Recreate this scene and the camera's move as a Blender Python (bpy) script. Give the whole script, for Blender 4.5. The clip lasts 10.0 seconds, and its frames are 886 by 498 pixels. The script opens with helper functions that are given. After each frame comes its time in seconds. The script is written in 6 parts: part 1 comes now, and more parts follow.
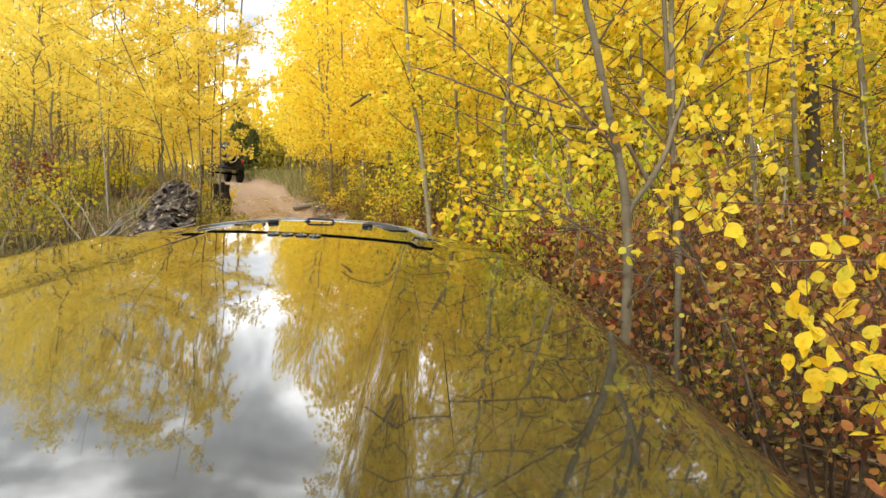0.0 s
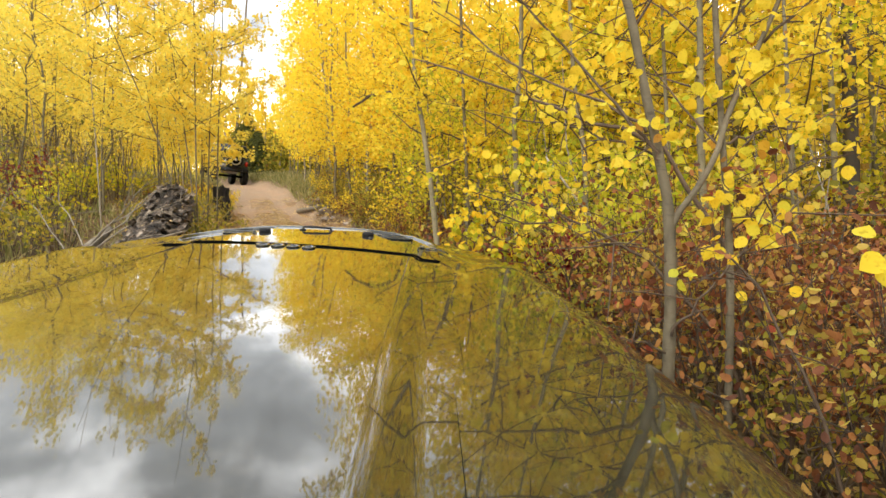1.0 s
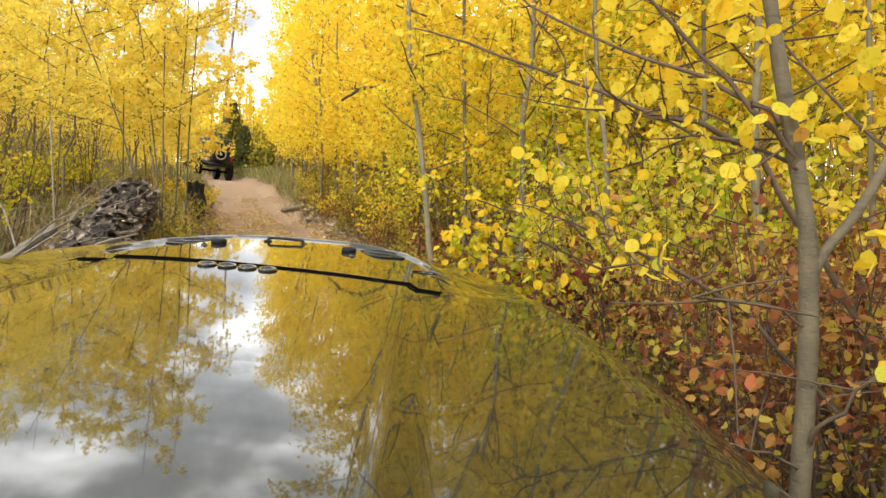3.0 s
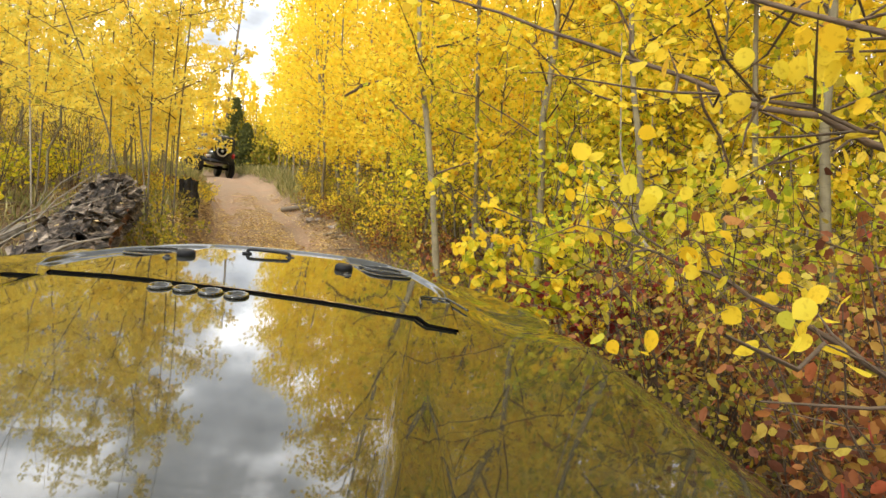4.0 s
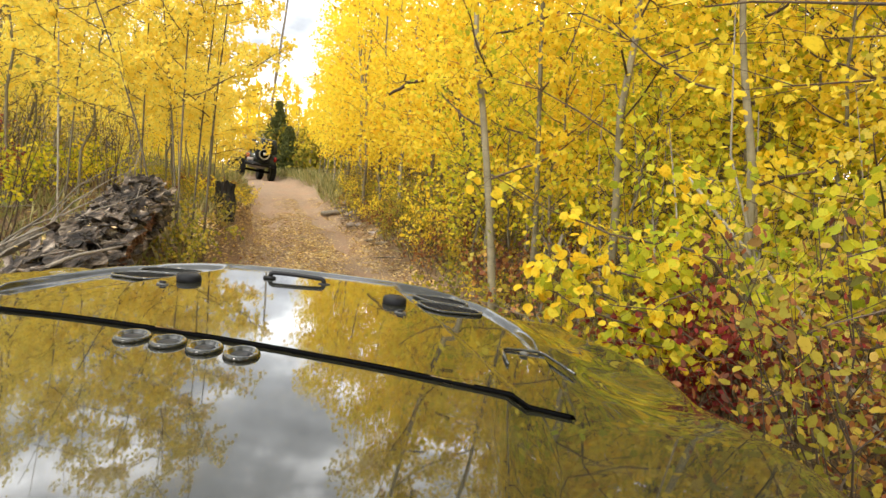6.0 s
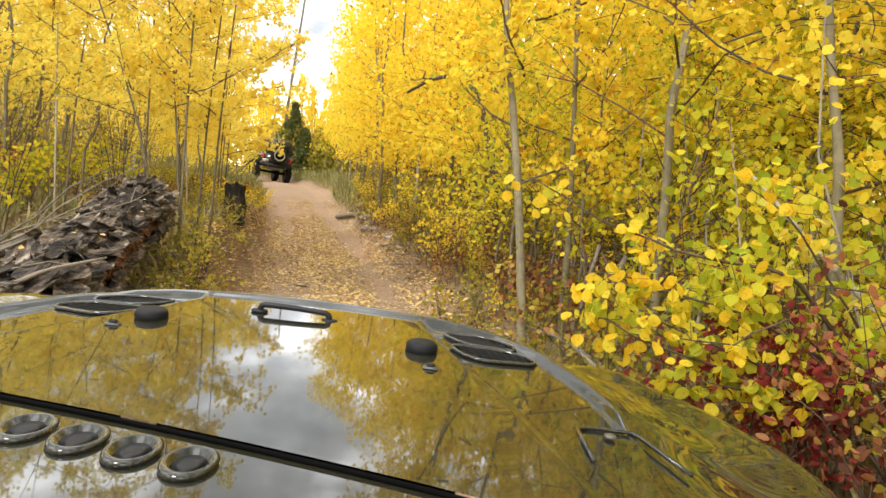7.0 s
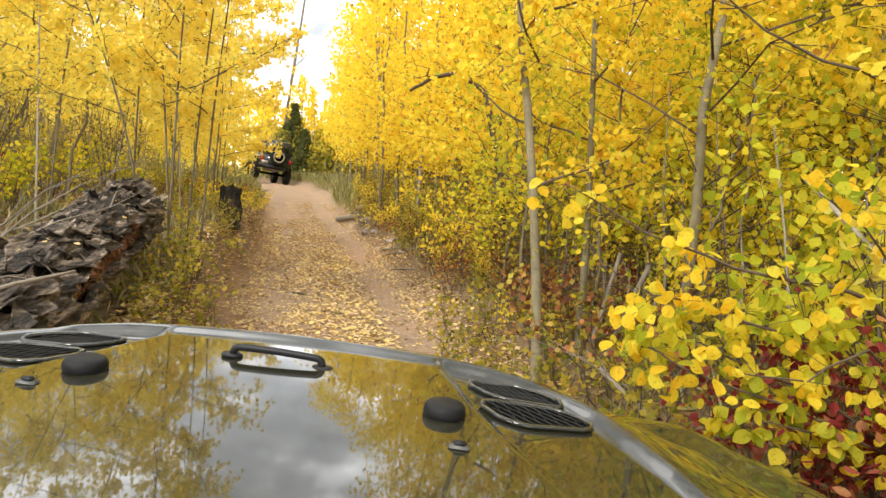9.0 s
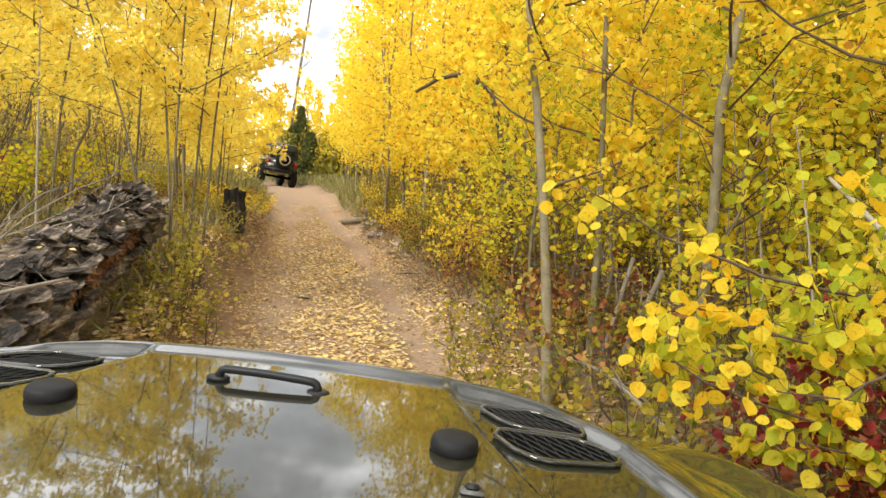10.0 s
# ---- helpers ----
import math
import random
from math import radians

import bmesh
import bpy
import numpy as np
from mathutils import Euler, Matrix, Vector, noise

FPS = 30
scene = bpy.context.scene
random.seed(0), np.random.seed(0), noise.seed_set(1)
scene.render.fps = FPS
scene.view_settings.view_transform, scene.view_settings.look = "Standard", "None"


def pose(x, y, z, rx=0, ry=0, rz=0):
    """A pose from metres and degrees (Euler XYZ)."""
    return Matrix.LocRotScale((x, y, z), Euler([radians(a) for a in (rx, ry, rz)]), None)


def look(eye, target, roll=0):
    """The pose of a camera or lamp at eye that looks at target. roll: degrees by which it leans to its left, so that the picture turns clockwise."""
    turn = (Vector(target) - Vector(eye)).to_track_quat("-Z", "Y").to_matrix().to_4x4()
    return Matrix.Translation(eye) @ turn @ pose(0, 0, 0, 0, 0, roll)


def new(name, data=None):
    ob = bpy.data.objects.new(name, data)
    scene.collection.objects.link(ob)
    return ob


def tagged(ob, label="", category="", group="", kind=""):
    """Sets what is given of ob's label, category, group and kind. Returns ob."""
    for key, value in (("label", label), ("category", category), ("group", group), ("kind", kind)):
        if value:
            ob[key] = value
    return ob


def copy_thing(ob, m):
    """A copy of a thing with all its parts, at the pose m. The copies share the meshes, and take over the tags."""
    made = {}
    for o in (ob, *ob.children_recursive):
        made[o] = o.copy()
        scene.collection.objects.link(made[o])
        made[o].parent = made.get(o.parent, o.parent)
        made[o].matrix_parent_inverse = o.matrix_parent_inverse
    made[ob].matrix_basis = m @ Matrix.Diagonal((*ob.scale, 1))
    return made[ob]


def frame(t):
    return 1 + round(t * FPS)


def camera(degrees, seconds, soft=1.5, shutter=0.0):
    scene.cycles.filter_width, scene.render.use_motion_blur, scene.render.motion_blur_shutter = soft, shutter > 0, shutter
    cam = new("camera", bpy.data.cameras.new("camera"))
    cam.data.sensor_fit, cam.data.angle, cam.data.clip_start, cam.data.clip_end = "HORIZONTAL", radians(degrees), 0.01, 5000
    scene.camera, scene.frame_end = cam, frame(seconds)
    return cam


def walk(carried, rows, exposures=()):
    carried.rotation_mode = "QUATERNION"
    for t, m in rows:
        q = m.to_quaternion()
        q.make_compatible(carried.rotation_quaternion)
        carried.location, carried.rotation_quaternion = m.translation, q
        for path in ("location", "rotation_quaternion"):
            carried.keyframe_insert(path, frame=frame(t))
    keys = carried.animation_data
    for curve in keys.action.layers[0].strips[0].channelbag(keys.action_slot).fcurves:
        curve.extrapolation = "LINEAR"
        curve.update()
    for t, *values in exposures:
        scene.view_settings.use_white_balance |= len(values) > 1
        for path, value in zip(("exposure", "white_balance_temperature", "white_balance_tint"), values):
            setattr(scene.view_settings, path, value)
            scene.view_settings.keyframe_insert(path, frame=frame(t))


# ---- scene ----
cam = camera(70.0, 10.0)
PATH = [
    (0, (0.082, -0.079, 1.736), (0.101, 1.92, 1.673), -0.2),
    (0.5, (0.087, 0.057, 1.752), (0.101, 2.056, 1.695), -0.5),
    (1, (0.069, 0.351, 1.784), (0.071, 2.35, 1.728), -0.2),
    (1.5, (0.05, 0.718, 1.821), (0.051, 2.717, 1.767), 0.4),
    (2, (0.07, 0.946, 1.835), (0.078, 2.945, 1.783), 0.5),
    (2.5, (0.034, 1.025, 1.845), (0.059, 3.024, 1.794), 0.9),
    (4, (-0.05, 1.85, 1.933), (-0.014, 3.849, 1.89), 2.9),
    (4.5, (-0.093, 2.039, 1.942), (-0.092, 4.039, 1.907), 3.2),
    (5, (-0.115, 2.194, 1.956), (-0.144, 4.193, 1.922), 3.3),
    (5.5, (-0.148, 2.353, 1.966), (-0.202, 4.352, 1.93), 3.4),
    (7, (-0.302, 3.128, 2.042), (-0.435, 5.124, 2.011), 4.1),
    (7.5, (-0.322, 3.255, 2.054), (-0.456, 5.251, 2.019), 4.0),
    (8, (-0.324, 3.249, 2.055), (-0.458, 5.245, 2.028), 4.1),
    (8.5, (-0.336, 3.329, 2.065), (-0.469, 5.325, 2.05), 3.8),
    (9, (-0.389, 3.528, 2.086), (-0.523, 5.523, 2.06), 4.1),
    (9.5, (-0.401, 3.625, 2.095), (-0.546, 5.62, 2.072), 4.0),
    (10, (-0.405, 3.669, 2.101), (-0.559, 5.663, 2.081), 4.0),
]
walk(cam, [(t, look(eye, target, roll)) for t, eye, target, roll in PATH], exposures=((0.0, -0.06), (2.5, -0.08), (5.0, 0.0), (10.0, 0.09)))

# ---------------------------------------------------------------- light
world = bpy.data.worlds.new("overcast_sky")
scene.world = world
world.use_nodes = True
wn, wl = world.node_tree.nodes, world.node_tree.links
wn.clear()
w_out = wn.new("ShaderNodeOutputWorld")
w_sky = wn.new("ShaderNodeTexSky")
w_sky.sky_type, w_sky.sun_disc = "NISHITA", False
SUN_UP, SUN_ROUND = radians(41), radians(202)
w_sky.sun_elevation, w_sky.sun_rotation = SUN_UP, SUN_ROUND
w_blue = wn.new("ShaderNodeBackground")
w_blue.inputs["Strength"].default_value = 0.12
wl.new(w_sky.outputs["Color"], w_blue.inputs["Color"])
w_co = wn.new("ShaderNodeTexCoord")
w_noise = wn.new("ShaderNodeTexNoise")
w_noise.inputs["Scale"].default_value = 2.0
w_noise.inputs["Detail"].default_value = 6
w_noise.inputs["Roughness"].default_value = 0.55
w_map = wn.new("ShaderNodeMapping")
w_map.inputs["Scale"].default_value = (1.0, 1.3, 2.4)
wl.new(w_co.outputs["Generated"], w_map.inputs["Vector"])
wl.new(w_map.outputs["Vector"], w_noise.inputs["Vector"])
w_ramp = wn.new("ShaderNodeValToRGB")
w_ramp.color_ramp.elements[0].position, w_ramp.color_ramp.elements[0].color = 0.40, (0.12, 0.126, 0.135, 1)
w_grey = w_ramp.color_ramp.elements.new(0.51)
w_grey.color = (0.37, 0.38, 0.39, 1)
w_ramp.color_ramp.elements[2].position, w_ramp.color_ramp.elements[2].color = 0.61, (1.3, 1.3, 1.3, 1)
wl.new(w_noise.outputs["Fac"], w_ramp.inputs["Fac"])
w_cloud = wn.new("ShaderNodeBackground")
w_cloud.inputs["Strength"].default_value = 4.35
wl.new(w_ramp.outputs["Color"], w_cloud.inputs["Color"])
w_mix = wn.new("ShaderNodeMixShader")
w_mix.inputs[0].default_value = 0.9
wl.new(w_blue.outputs[0], w_mix.inputs[1])
wl.new(w_cloud.outputs[0], w_mix.inputs[2])
wl.new(w_mix.outputs[0], w_out.inputs["Surface"])

sun_data = bpy.data.lights.new("sun", "SUN")
sun_data.energy, sun_data.angle, sun_data.color = 3.0, radians(16), (1.0, 0.95, 0.86)
sun = new("sun", sun_data)
sun.matrix_world = look((-8, -20, 19), (0, 0, 0))

# ---------------------------------------------------------------- materials


def ramp(nt, fac, stops):
    n = nt.nodes.new("ShaderNodeValToRGB")
    cr = n.color_ramp
    while len(cr.elements) < len(stops):
        cr.elements.new(0.5)
    for e, (p, c) in zip(cr.elements, stops):
        e.position, e.color = p, (*c, 1)
    nt.links.new(fac, n.inputs["Fac"])
    return n.outputs["Color"]


def noise_tex(nt, scale, detail=4, rough=0.55, vec=None):
    n = nt.nodes.new("ShaderNodeTexNoise")
    n.inputs["Scale"].default_value, n.inputs["Detail"].default_value, n.inputs["Roughness"].default_value = scale, detail, rough
    if vec is not None:
        nt.links.new(vec, n.inputs["Vector"])
    return n.outputs["Fac"]


def mix_col(nt, a, b, fac, mode="MIX"):
    n = nt.nodes.new("ShaderNodeMix")
    n.data_type, n.blend_type = "RGBA", mode
    for i, v in ((6, a), (7, b), (0, fac)):
        if isinstance(v, bpy.types.NodeSocket):
            nt.links.new(v, n.inputs[i])
        else:
            n.inputs[i].default_value = v if i == 0 else (*v, 1)
    return n.outputs[2]


def base_mat(name):
    m = bpy.data.materials.new(name)
    m.use_nodes = True
    return m, m.node_tree, m.node_tree.nodes["Principled BSDF"]


def bump(nt, p, height, strength, distance):
    n = nt.nodes.new("ShaderNodeBump")
    n.inputs["Strength"].default_value, n.inputs["Distance"].default_value = strength, distance
    nt.links.new(height, n.inputs["Height"])
    nt.links.new(n.outputs["Normal"], p.inputs["Normal"])


def coords(nt, stretch=(1, 1, 1)):
    c = nt.nodes.new("ShaderNodeTexCoord")
    mp = nt.nodes.new("ShaderNodeMapping")
    mp.inputs["Scale"].default_value = stretch
    nt.links.new(c.outputs["Object"], mp.inputs["Vector"])
    return mp.outputs["Vector"]


def leaf_mat(name, stops, shift=(1, 1, 1), through_amount=0.62):
    """Leaves: a colour of its own for each leaf, thin enough to let light through."""
    m, nt, p = base_mat(name)
    geo = nt.nodes.new("ShaderNodeNewGeometry")
    info = nt.nodes.new("ShaderNodeObjectInfo")
    col = ramp(nt, geo.outputs["Random Per Island"], stops)
    tinted = mix_col(nt, col, shift, 1.0, "MULTIPLY")
    col = mix_col(nt, col, tinted, info.outputs["Random"])
    blot = noise_tex(nt, 90, 2, 0.5, coords(nt))
    dark = mix_col(nt, col, (0.75, 0.68, 0.55), 1.0, "MULTIPLY")
    spots = ramp(nt, blot, ((0.55, (0, 0, 0)), (0.72, (1, 1, 1))))
    col = mix_col(nt, col, dark, spots)
    nt.links.new(col, p.inputs["Base Color"])
    p.inputs["Roughness"].default_value = 0.6
    p.inputs["Specular IOR Level"].default_value = 0.16
    tr = nt.nodes.new("ShaderNodeBsdfTranslucent")
    nt.links.new(col, tr.inputs["Color"])
    mx = nt.nodes.new("ShaderNodeMixShader")
    mx.inputs[0].default_value = through_amount
    nt.links.new(p.outputs[0], mx.inputs[1])
    nt.links.new(tr.outputs[0], mx.inputs[2])
    nt.links.new(mx.outputs[0], nt.nodes["Material Output"].inputs["Surface"])
    return m


M_GOLD = leaf_mat("leaf_gold", ((0.0, (0.95, 0.66, 0.045)), (0.45, (0.96, 0.745, 0.065)), (0.75, (0.96, 0.79, 0.09)), (0.9, (0.83, 0.74, 0.07)), (0.97, (0.82, 0.45, 0.05)), (1.0, (0.34, 0.16, 0.04))), (0.95, 0.97, 0.9))
M_PALE = leaf_mat("leaf_pale_yellow", ((0.0, (0.95, 0.72, 0.10)), (0.5, (0.96, 0.79, 0.14)), (0.85, (0.92, 0.81, 0.18)), (1.0, (0.72, 0.68, 0.15))), (0.95, 0.95, 0.9))
M_SPRAY = leaf_mat("leaf_bright_yellow", ((0.0, (0.92, 0.60, 0.03)), (0.5, (0.94, 0.70, 0.05)), (0.85, (0.88, 0.74, 0.07)), (1.0, (0.62, 0.62, 0.07))), (0.95, 0.95, 0.9))
M_LIME = leaf_mat("leaf_lime", ((0.0, (0.36, 0.42, 0.035)), (0.3, (0.56, 0.57, 0.045)), (0.65, (0.80, 0.70, 0.06)), (1.0, (0.95, 0.74, 0.06))), (0.85, 0.97, 0.85))
M_GREEN = leaf_mat("leaf_green", ((0.0, (0.38, 0.42, 0.035)), (0.35, (0.60, 0.56, 0.042)), (0.65, (0.84, 0.68, 0.05)), (1.0, (0.95, 0.72, 0.055))), (0.9, 0.97, 0.85))
M_OLIVE = leaf_mat("leaf_olive", ((0.0, (0.17, 0.17, 0.04)), (0.35, (0.36, 0.33, 0.05)), (0.65, (0.55, 0.44, 0.06)), (0.85, (0.66, 0.48, 0.07)), (1.0, (0.30, 0.17, 0.06))), (0.85, 0.9, 0.8))
M_RED = leaf_mat("leaf_russet", ((0.0, (0.10, 0.042, 0.024)), (0.3, (0.23, 0.085, 0.036)), (0.52, (0.36, 0.16, 0.05)), (0.72, (0.48, 0.30, 0.07)), (0.92, (0.42, 0.38, 0.06)), (1.0, (0.40, 0.07, 0.05))), (1.0, 0.82, 0.85), 0.35)
M_CRIMSON = leaf_mat("leaf_crimson", ((0.0, (0.17, 0.02, 0.022)), (0.5, (0.26, 0.035, 0.03)), (0.8, (0.30, 0.08, 0.05)), (1.0, (0.36, 0.17, 0.07))), (1, 0.8, 0.8), 0.35)
M_LITTER = leaf_mat("leaf_litter", ((0.0, (0.72, 0.52, 0.17)), (0.4, (0.78, 0.58, 0.24)), (0.7, (0.70, 0.57, 0.34)), (0.88, (0.54, 0.36, 0.17)), (1.0, (0.32, 0.18, 0.09))), (1, 1, 1), 0.15)
M_BROWN = leaf_mat("leaf_litter_brown", ((0.0, (0.10, 0.058, 0.035)), (0.4, (0.20, 0.12, 0.06)), (0.7, (0.32, 0.20, 0.08)), (0.9, (0.56, 0.42, 0.13)), (1.0, (0.50, 0.44, 0.28))), (1, 1, 1), 0.15)
M_CONIFER = leaf_mat("conifer_needles", ((0.0, (0.055, 0.068, 0.018)), (0.6, (0.10, 0.115, 0.03)), (1.0, (0.16, 0.16, 0.05))), (1, 1, 1), 0.1)
M_GRASS = leaf_mat("grass_blades", ((0.0, (0.20, 0.21, 0.07)), (0.5, (0.34, 0.32, 0.12)), (1.0, (0.52, 0.45, 0.22))), (1, 1, 1), 0.3)


def bark_mat(name, light, mid, dark, scars=True, ring=60):
    m, nt, p = base_mat(name)
    v = coords(nt)
    a = ramp(nt, noise_tex(nt, 9, 5, 0.6, v), ((0.3, mid), (0.7, light)))
    band = noise_tex(nt, 1.0, 4, 0.7, coords(nt, (9, 9, ring)))
    s = ramp(nt, band, ((0.58, (0, 0, 0)), (0.74, (0.8, 0.8, 0.8))))
    col = mix_col(nt, a, dark, s) if scars else a
    info = nt.nodes.new("ShaderNodeObjectInfo")
    col = mix_col(nt, col, mix_col(nt, col, (0.62, 0.62, 0.58), 1.0, "MULTIPLY"), info.outputs["Random"])
    nt.links.new(col, p.inputs["Base Color"])
    p.inputs["Roughness"].default_value = 0.8
    bump(nt, p, noise_tex(nt, 45, 4, 0.65, coords(nt, (1, 1, 2.5))), 0.5, 0.01)
    return m


M_ASPEN = bark_mat("aspen_bark", (0.29, 0.25, 0.155), (0.165, 0.138, 0.08), (0.07, 0.06, 0.04))
M_YOUNG = bark_mat("young_aspen_bark", (0.19, 0.155, 0.095), (0.10, 0.08, 0.048), (0.045, 0.035, 0.022), True, 38)
M_LIMB = bark_mat("limb_bark", (0.20, 0.155, 0.10), (0.11, 0.085, 0.055), (0.04, 0.03, 0.02))
M_TWIG = bark_mat("twig_bark", (0.145, 0.095, 0.055), (0.08, 0.052, 0.032), (0.03, 0.022, 0.015))
M_STEM = bark_mat("grey_stem", (0.44, 0.39, 0.31), (0.28, 0.24, 0.18), (0.10, 0.07, 0.06))
M_DEADWOOD = bark_mat("weathered_deadwood", (0.34, 0.29, 0.225), (0.17, 0.14, 0.105), (0.07, 0.055, 0.042), True, 3)
M_DARKTRUNK = bark_mat("dark_bark", (0.13, 0.10, 0.08), (0.07, 0.055, 0.045), (0.03, 0.025, 0.02), True, 8)


def rough_mat(name, stops, scale, rough=0.85, bump_s=0.6, bump_d=0.02, stretch=(1, 1, 1), fine=60):
    m, nt, p = base_mat(name)
    v = coords(nt, stretch)
    f = noise_tex(nt, scale, 6, 0.62, v)
    col = ramp(nt, f, stops)
    g = noise_tex(nt, fine, 3, 0.6, v)
    col = mix_col(nt, col, mix_col(nt, col, (0.6, 0.58, 0.55), 1.0, "MULTIPLY"), ramp(nt, g, ((0.4, (0, 0, 0)), (0.65, (1, 1, 1)))))
    nt.links.new(col, p.inputs["Base Color"])
    p.inputs["Roughness"].default_value = rough
    bump(nt, p, g, bump_s, bump_d)
    return m


M_LOGBARK = rough_mat("rotten_log_bark", ((0.36, (0.015, 0.012, 0.009)), (0.48, (0.058, 0.043, 0.032)), (0.57, (0.19, 0.145, 0.105)), (0.67, (0.50, 0.42, 0.33))), 11, 0.9, 1.0, 0.03, (1, 0.3, 1), 55)
M_CHAR = rough_mat("charred_bark", ((0.36, (0.008, 0.007, 0.006)), (0.55, (0.03, 0.025, 0.02)), (0.72, (0.14, 0.115, 0.09))), 8, 0.95, 0.9, 0.03, (1, 1, 0.4), 45)
M_HEART = rough_mat("rotten_heartwood", ((0.34, (0.035, 0.018, 0.012)), (0.5, (0.17, 0.075, 0.038)), (0.68, (0.42, 0.22, 0.11))), 9, 0.9, 0.8, 0.02, (1, 0.3, 1), 50)
M_SPLINTER = rough_mat("split_pale_wood", ((0.3, (0.36, 0.24, 0.14)), (0.5, (0.56, 0.42, 0.28)), (0.7, (0.70, 0.58, 0.42))), 8, 0.85, 0.7, 0.01, (2.5, 0.3, 2.5), 60)
M_STONE = rough_mat("pale_stone", ((0.3, (0.24, 0.20, 0.17)), (0.6, (0.42, 0.36, 0.32)), (0.8, (0.55, 0.50, 0.46))), 6, 0.85, 0.5, 0.02)


def ground_mat():
    m, nt, p = base_mat("forest_soil")
    att = nt.nodes.new("ShaderNodeAttribute")
    att.attribute_name = "track"
    v = coords(nt)
    big = noise_tex(nt, 0.9, 5, 0.6, v)
    fine = noise_tex(nt, 22, 6, 0.7, v)
    grit = noise_tex(nt, 120, 3, 0.7, v)
    soil = ramp(nt, fine, ((0.3, (0.17, 0.112, 0.072)), (0.5, (0.30, 0.208, 0.132)), (0.72, (0.44, 0.325, 0.215))))
    soil = mix_col(nt, soil, (0.38, 0.22, 0.13), ramp(nt, big, ((0.45, (0, 0, 0)), (0.7, (0.6, 0.6, 0.6)))))
    floor = ramp(nt, fine, ((0.3, (0.07, 0.045, 0.026)), (0.5, (0.18, 0.115, 0.058)), (0.7, (0.31, 0.215, 0.10))))
    moss = mix_col(nt, floor, (0.16, 0.17, 0.05), ramp(nt, big, ((0.5, (0, 0, 0)), (0.68, (0.35, 0.35, 0.35)))))
    col = mix_col(nt, moss, soil, att.outputs["Fac"])
    nt.links.new(col, p.inputs["Base Color"])
    p.inputs["Roughness"].default_value = 0.95
    bump(nt, p, mix_col(nt, fine, grit, 0.35), 0.7, 0.04)
    return m


M_GROUND = ground_mat()


def paint_mat(name, col, rough=0.1, metal=0.35):
    m, nt, p = base_mat(name)
    fl = noise_tex(nt, 900, 2, 0.5, coords(nt))
    c = mix_col(nt, col, [x * 1.35 for x in col], ramp(nt, fl, ((0.4, (0, 0, 0)), (0.7, (1, 1, 1)))))
    dust = noise_tex(nt, 7, 5, 0.7, coords(nt))
    dm = ramp(nt, dust, ((0.55, (0, 0, 0)), (0.8, (0.12, 0.12, 0.12))))
    c = mix_col(nt, c, (0.30, 0.25, 0.17), dm)
    nt.links.new(c, p.inputs["Base Color"])
    p.inputs["Metallic"].default_value = metal
    rr = ramp(nt, dust, ((0.4, (rough, rough, rough)), (0.8, (rough + 0.1, rough + 0.1, rough + 0.1))))
    nt.links.new(rr, p.inputs["Roughness"])
    p.inputs["Specular IOR Level"].default_value = 0.2
    p.inputs["Coat Weight"].default_value = 1.0
    p.inputs["Coat Roughness"].default_value = 0.02
    p.inputs["Coat IOR"].default_value = 1.46
    return m


def plain_mat(name, col, rough=0.5, metal=0.0, grain=80, amount=0.25, gloss=0.5):
    m, nt, p = base_mat(name)
    p.inputs["Specular IOR Level"].default_value = gloss
    g = noise_tex(nt, grain, 4, 0.6, coords(nt))
    c = mix_col(nt, col, [x * (1 - amount) for x in col], g)
    nt.links.new(c, p.inputs["Base Color"])
    p.inputs["Roughness"].default_value, p.inputs["Metallic"].default_value = rough, metal
    bump(nt, p, g, 0.15, 0.002)
    return m


M_PAINT = paint_mat("olive_grey_car_paint", (0.017, 0.0165, 0.010), 0.05, 0.0)
M_PAINT_DARK = paint_mat("dark_green_car_paint", (0.045, 0.05, 0.042), 0.25, 0.0)
M_RUBBER = plain_mat("black_rubber", (0.012, 0.012, 0.013), 0.55, gloss=0.18)
M_PLASTIC = plain_mat("black_plastic", (0.013, 0.013, 0.014), 0.45, gloss=0.25)
M_TRIM = plain_mat("dark_grey_trim", (0.10, 0.10, 0.09), 0.35)
M_BLACK = plain_mat("matt_black", (0.004, 0.004, 0.004), 0.9, gloss=0.03)
M_WIRE = plain_mat("grey_mesh_wire", (0.035, 0.034, 0.03), 0.5, 0.0, gloss=0.15)
M_CHROME = plain_mat("bright_rim_metal", (0.62, 0.62, 0.60), 0.3, 0.9)
M_LAMP = plain_mat("red_lamp_plastic", (0.42, 0.03, 0.02), 0.2)
M_PLATE = plain_mat("pale_plate", (0.55, 0.50, 0.48), 0.5)
M_TOP = plain_mat("black_hardtop", (0.035, 0.036, 0.035), 0.6)
M_GLASS = plain_mat("dark_tinted_glass", (0.02, 0.025, 0.022), 0.06)

# ---------------------------------------------------------------- builders


def link(name, me, mat, parent=None, label="", smooth=True):
    me.materials.append(mat)
    if smooth:
        me.polygons.foreach_set("use_smooth", [True] * len(me.polygons))
    ob = new(name, me)
    if parent is not None:
        ob.parent = parent
    if label:
        ob["label"] = label
    return ob


def part(name, bm, mat, parent, label="", smooth=True):
    me = bpy.data.meshes.new(name)
    bm.to_mesh(me)
    bm.free()
    return link(name, me, mat, parent, label, smooth)


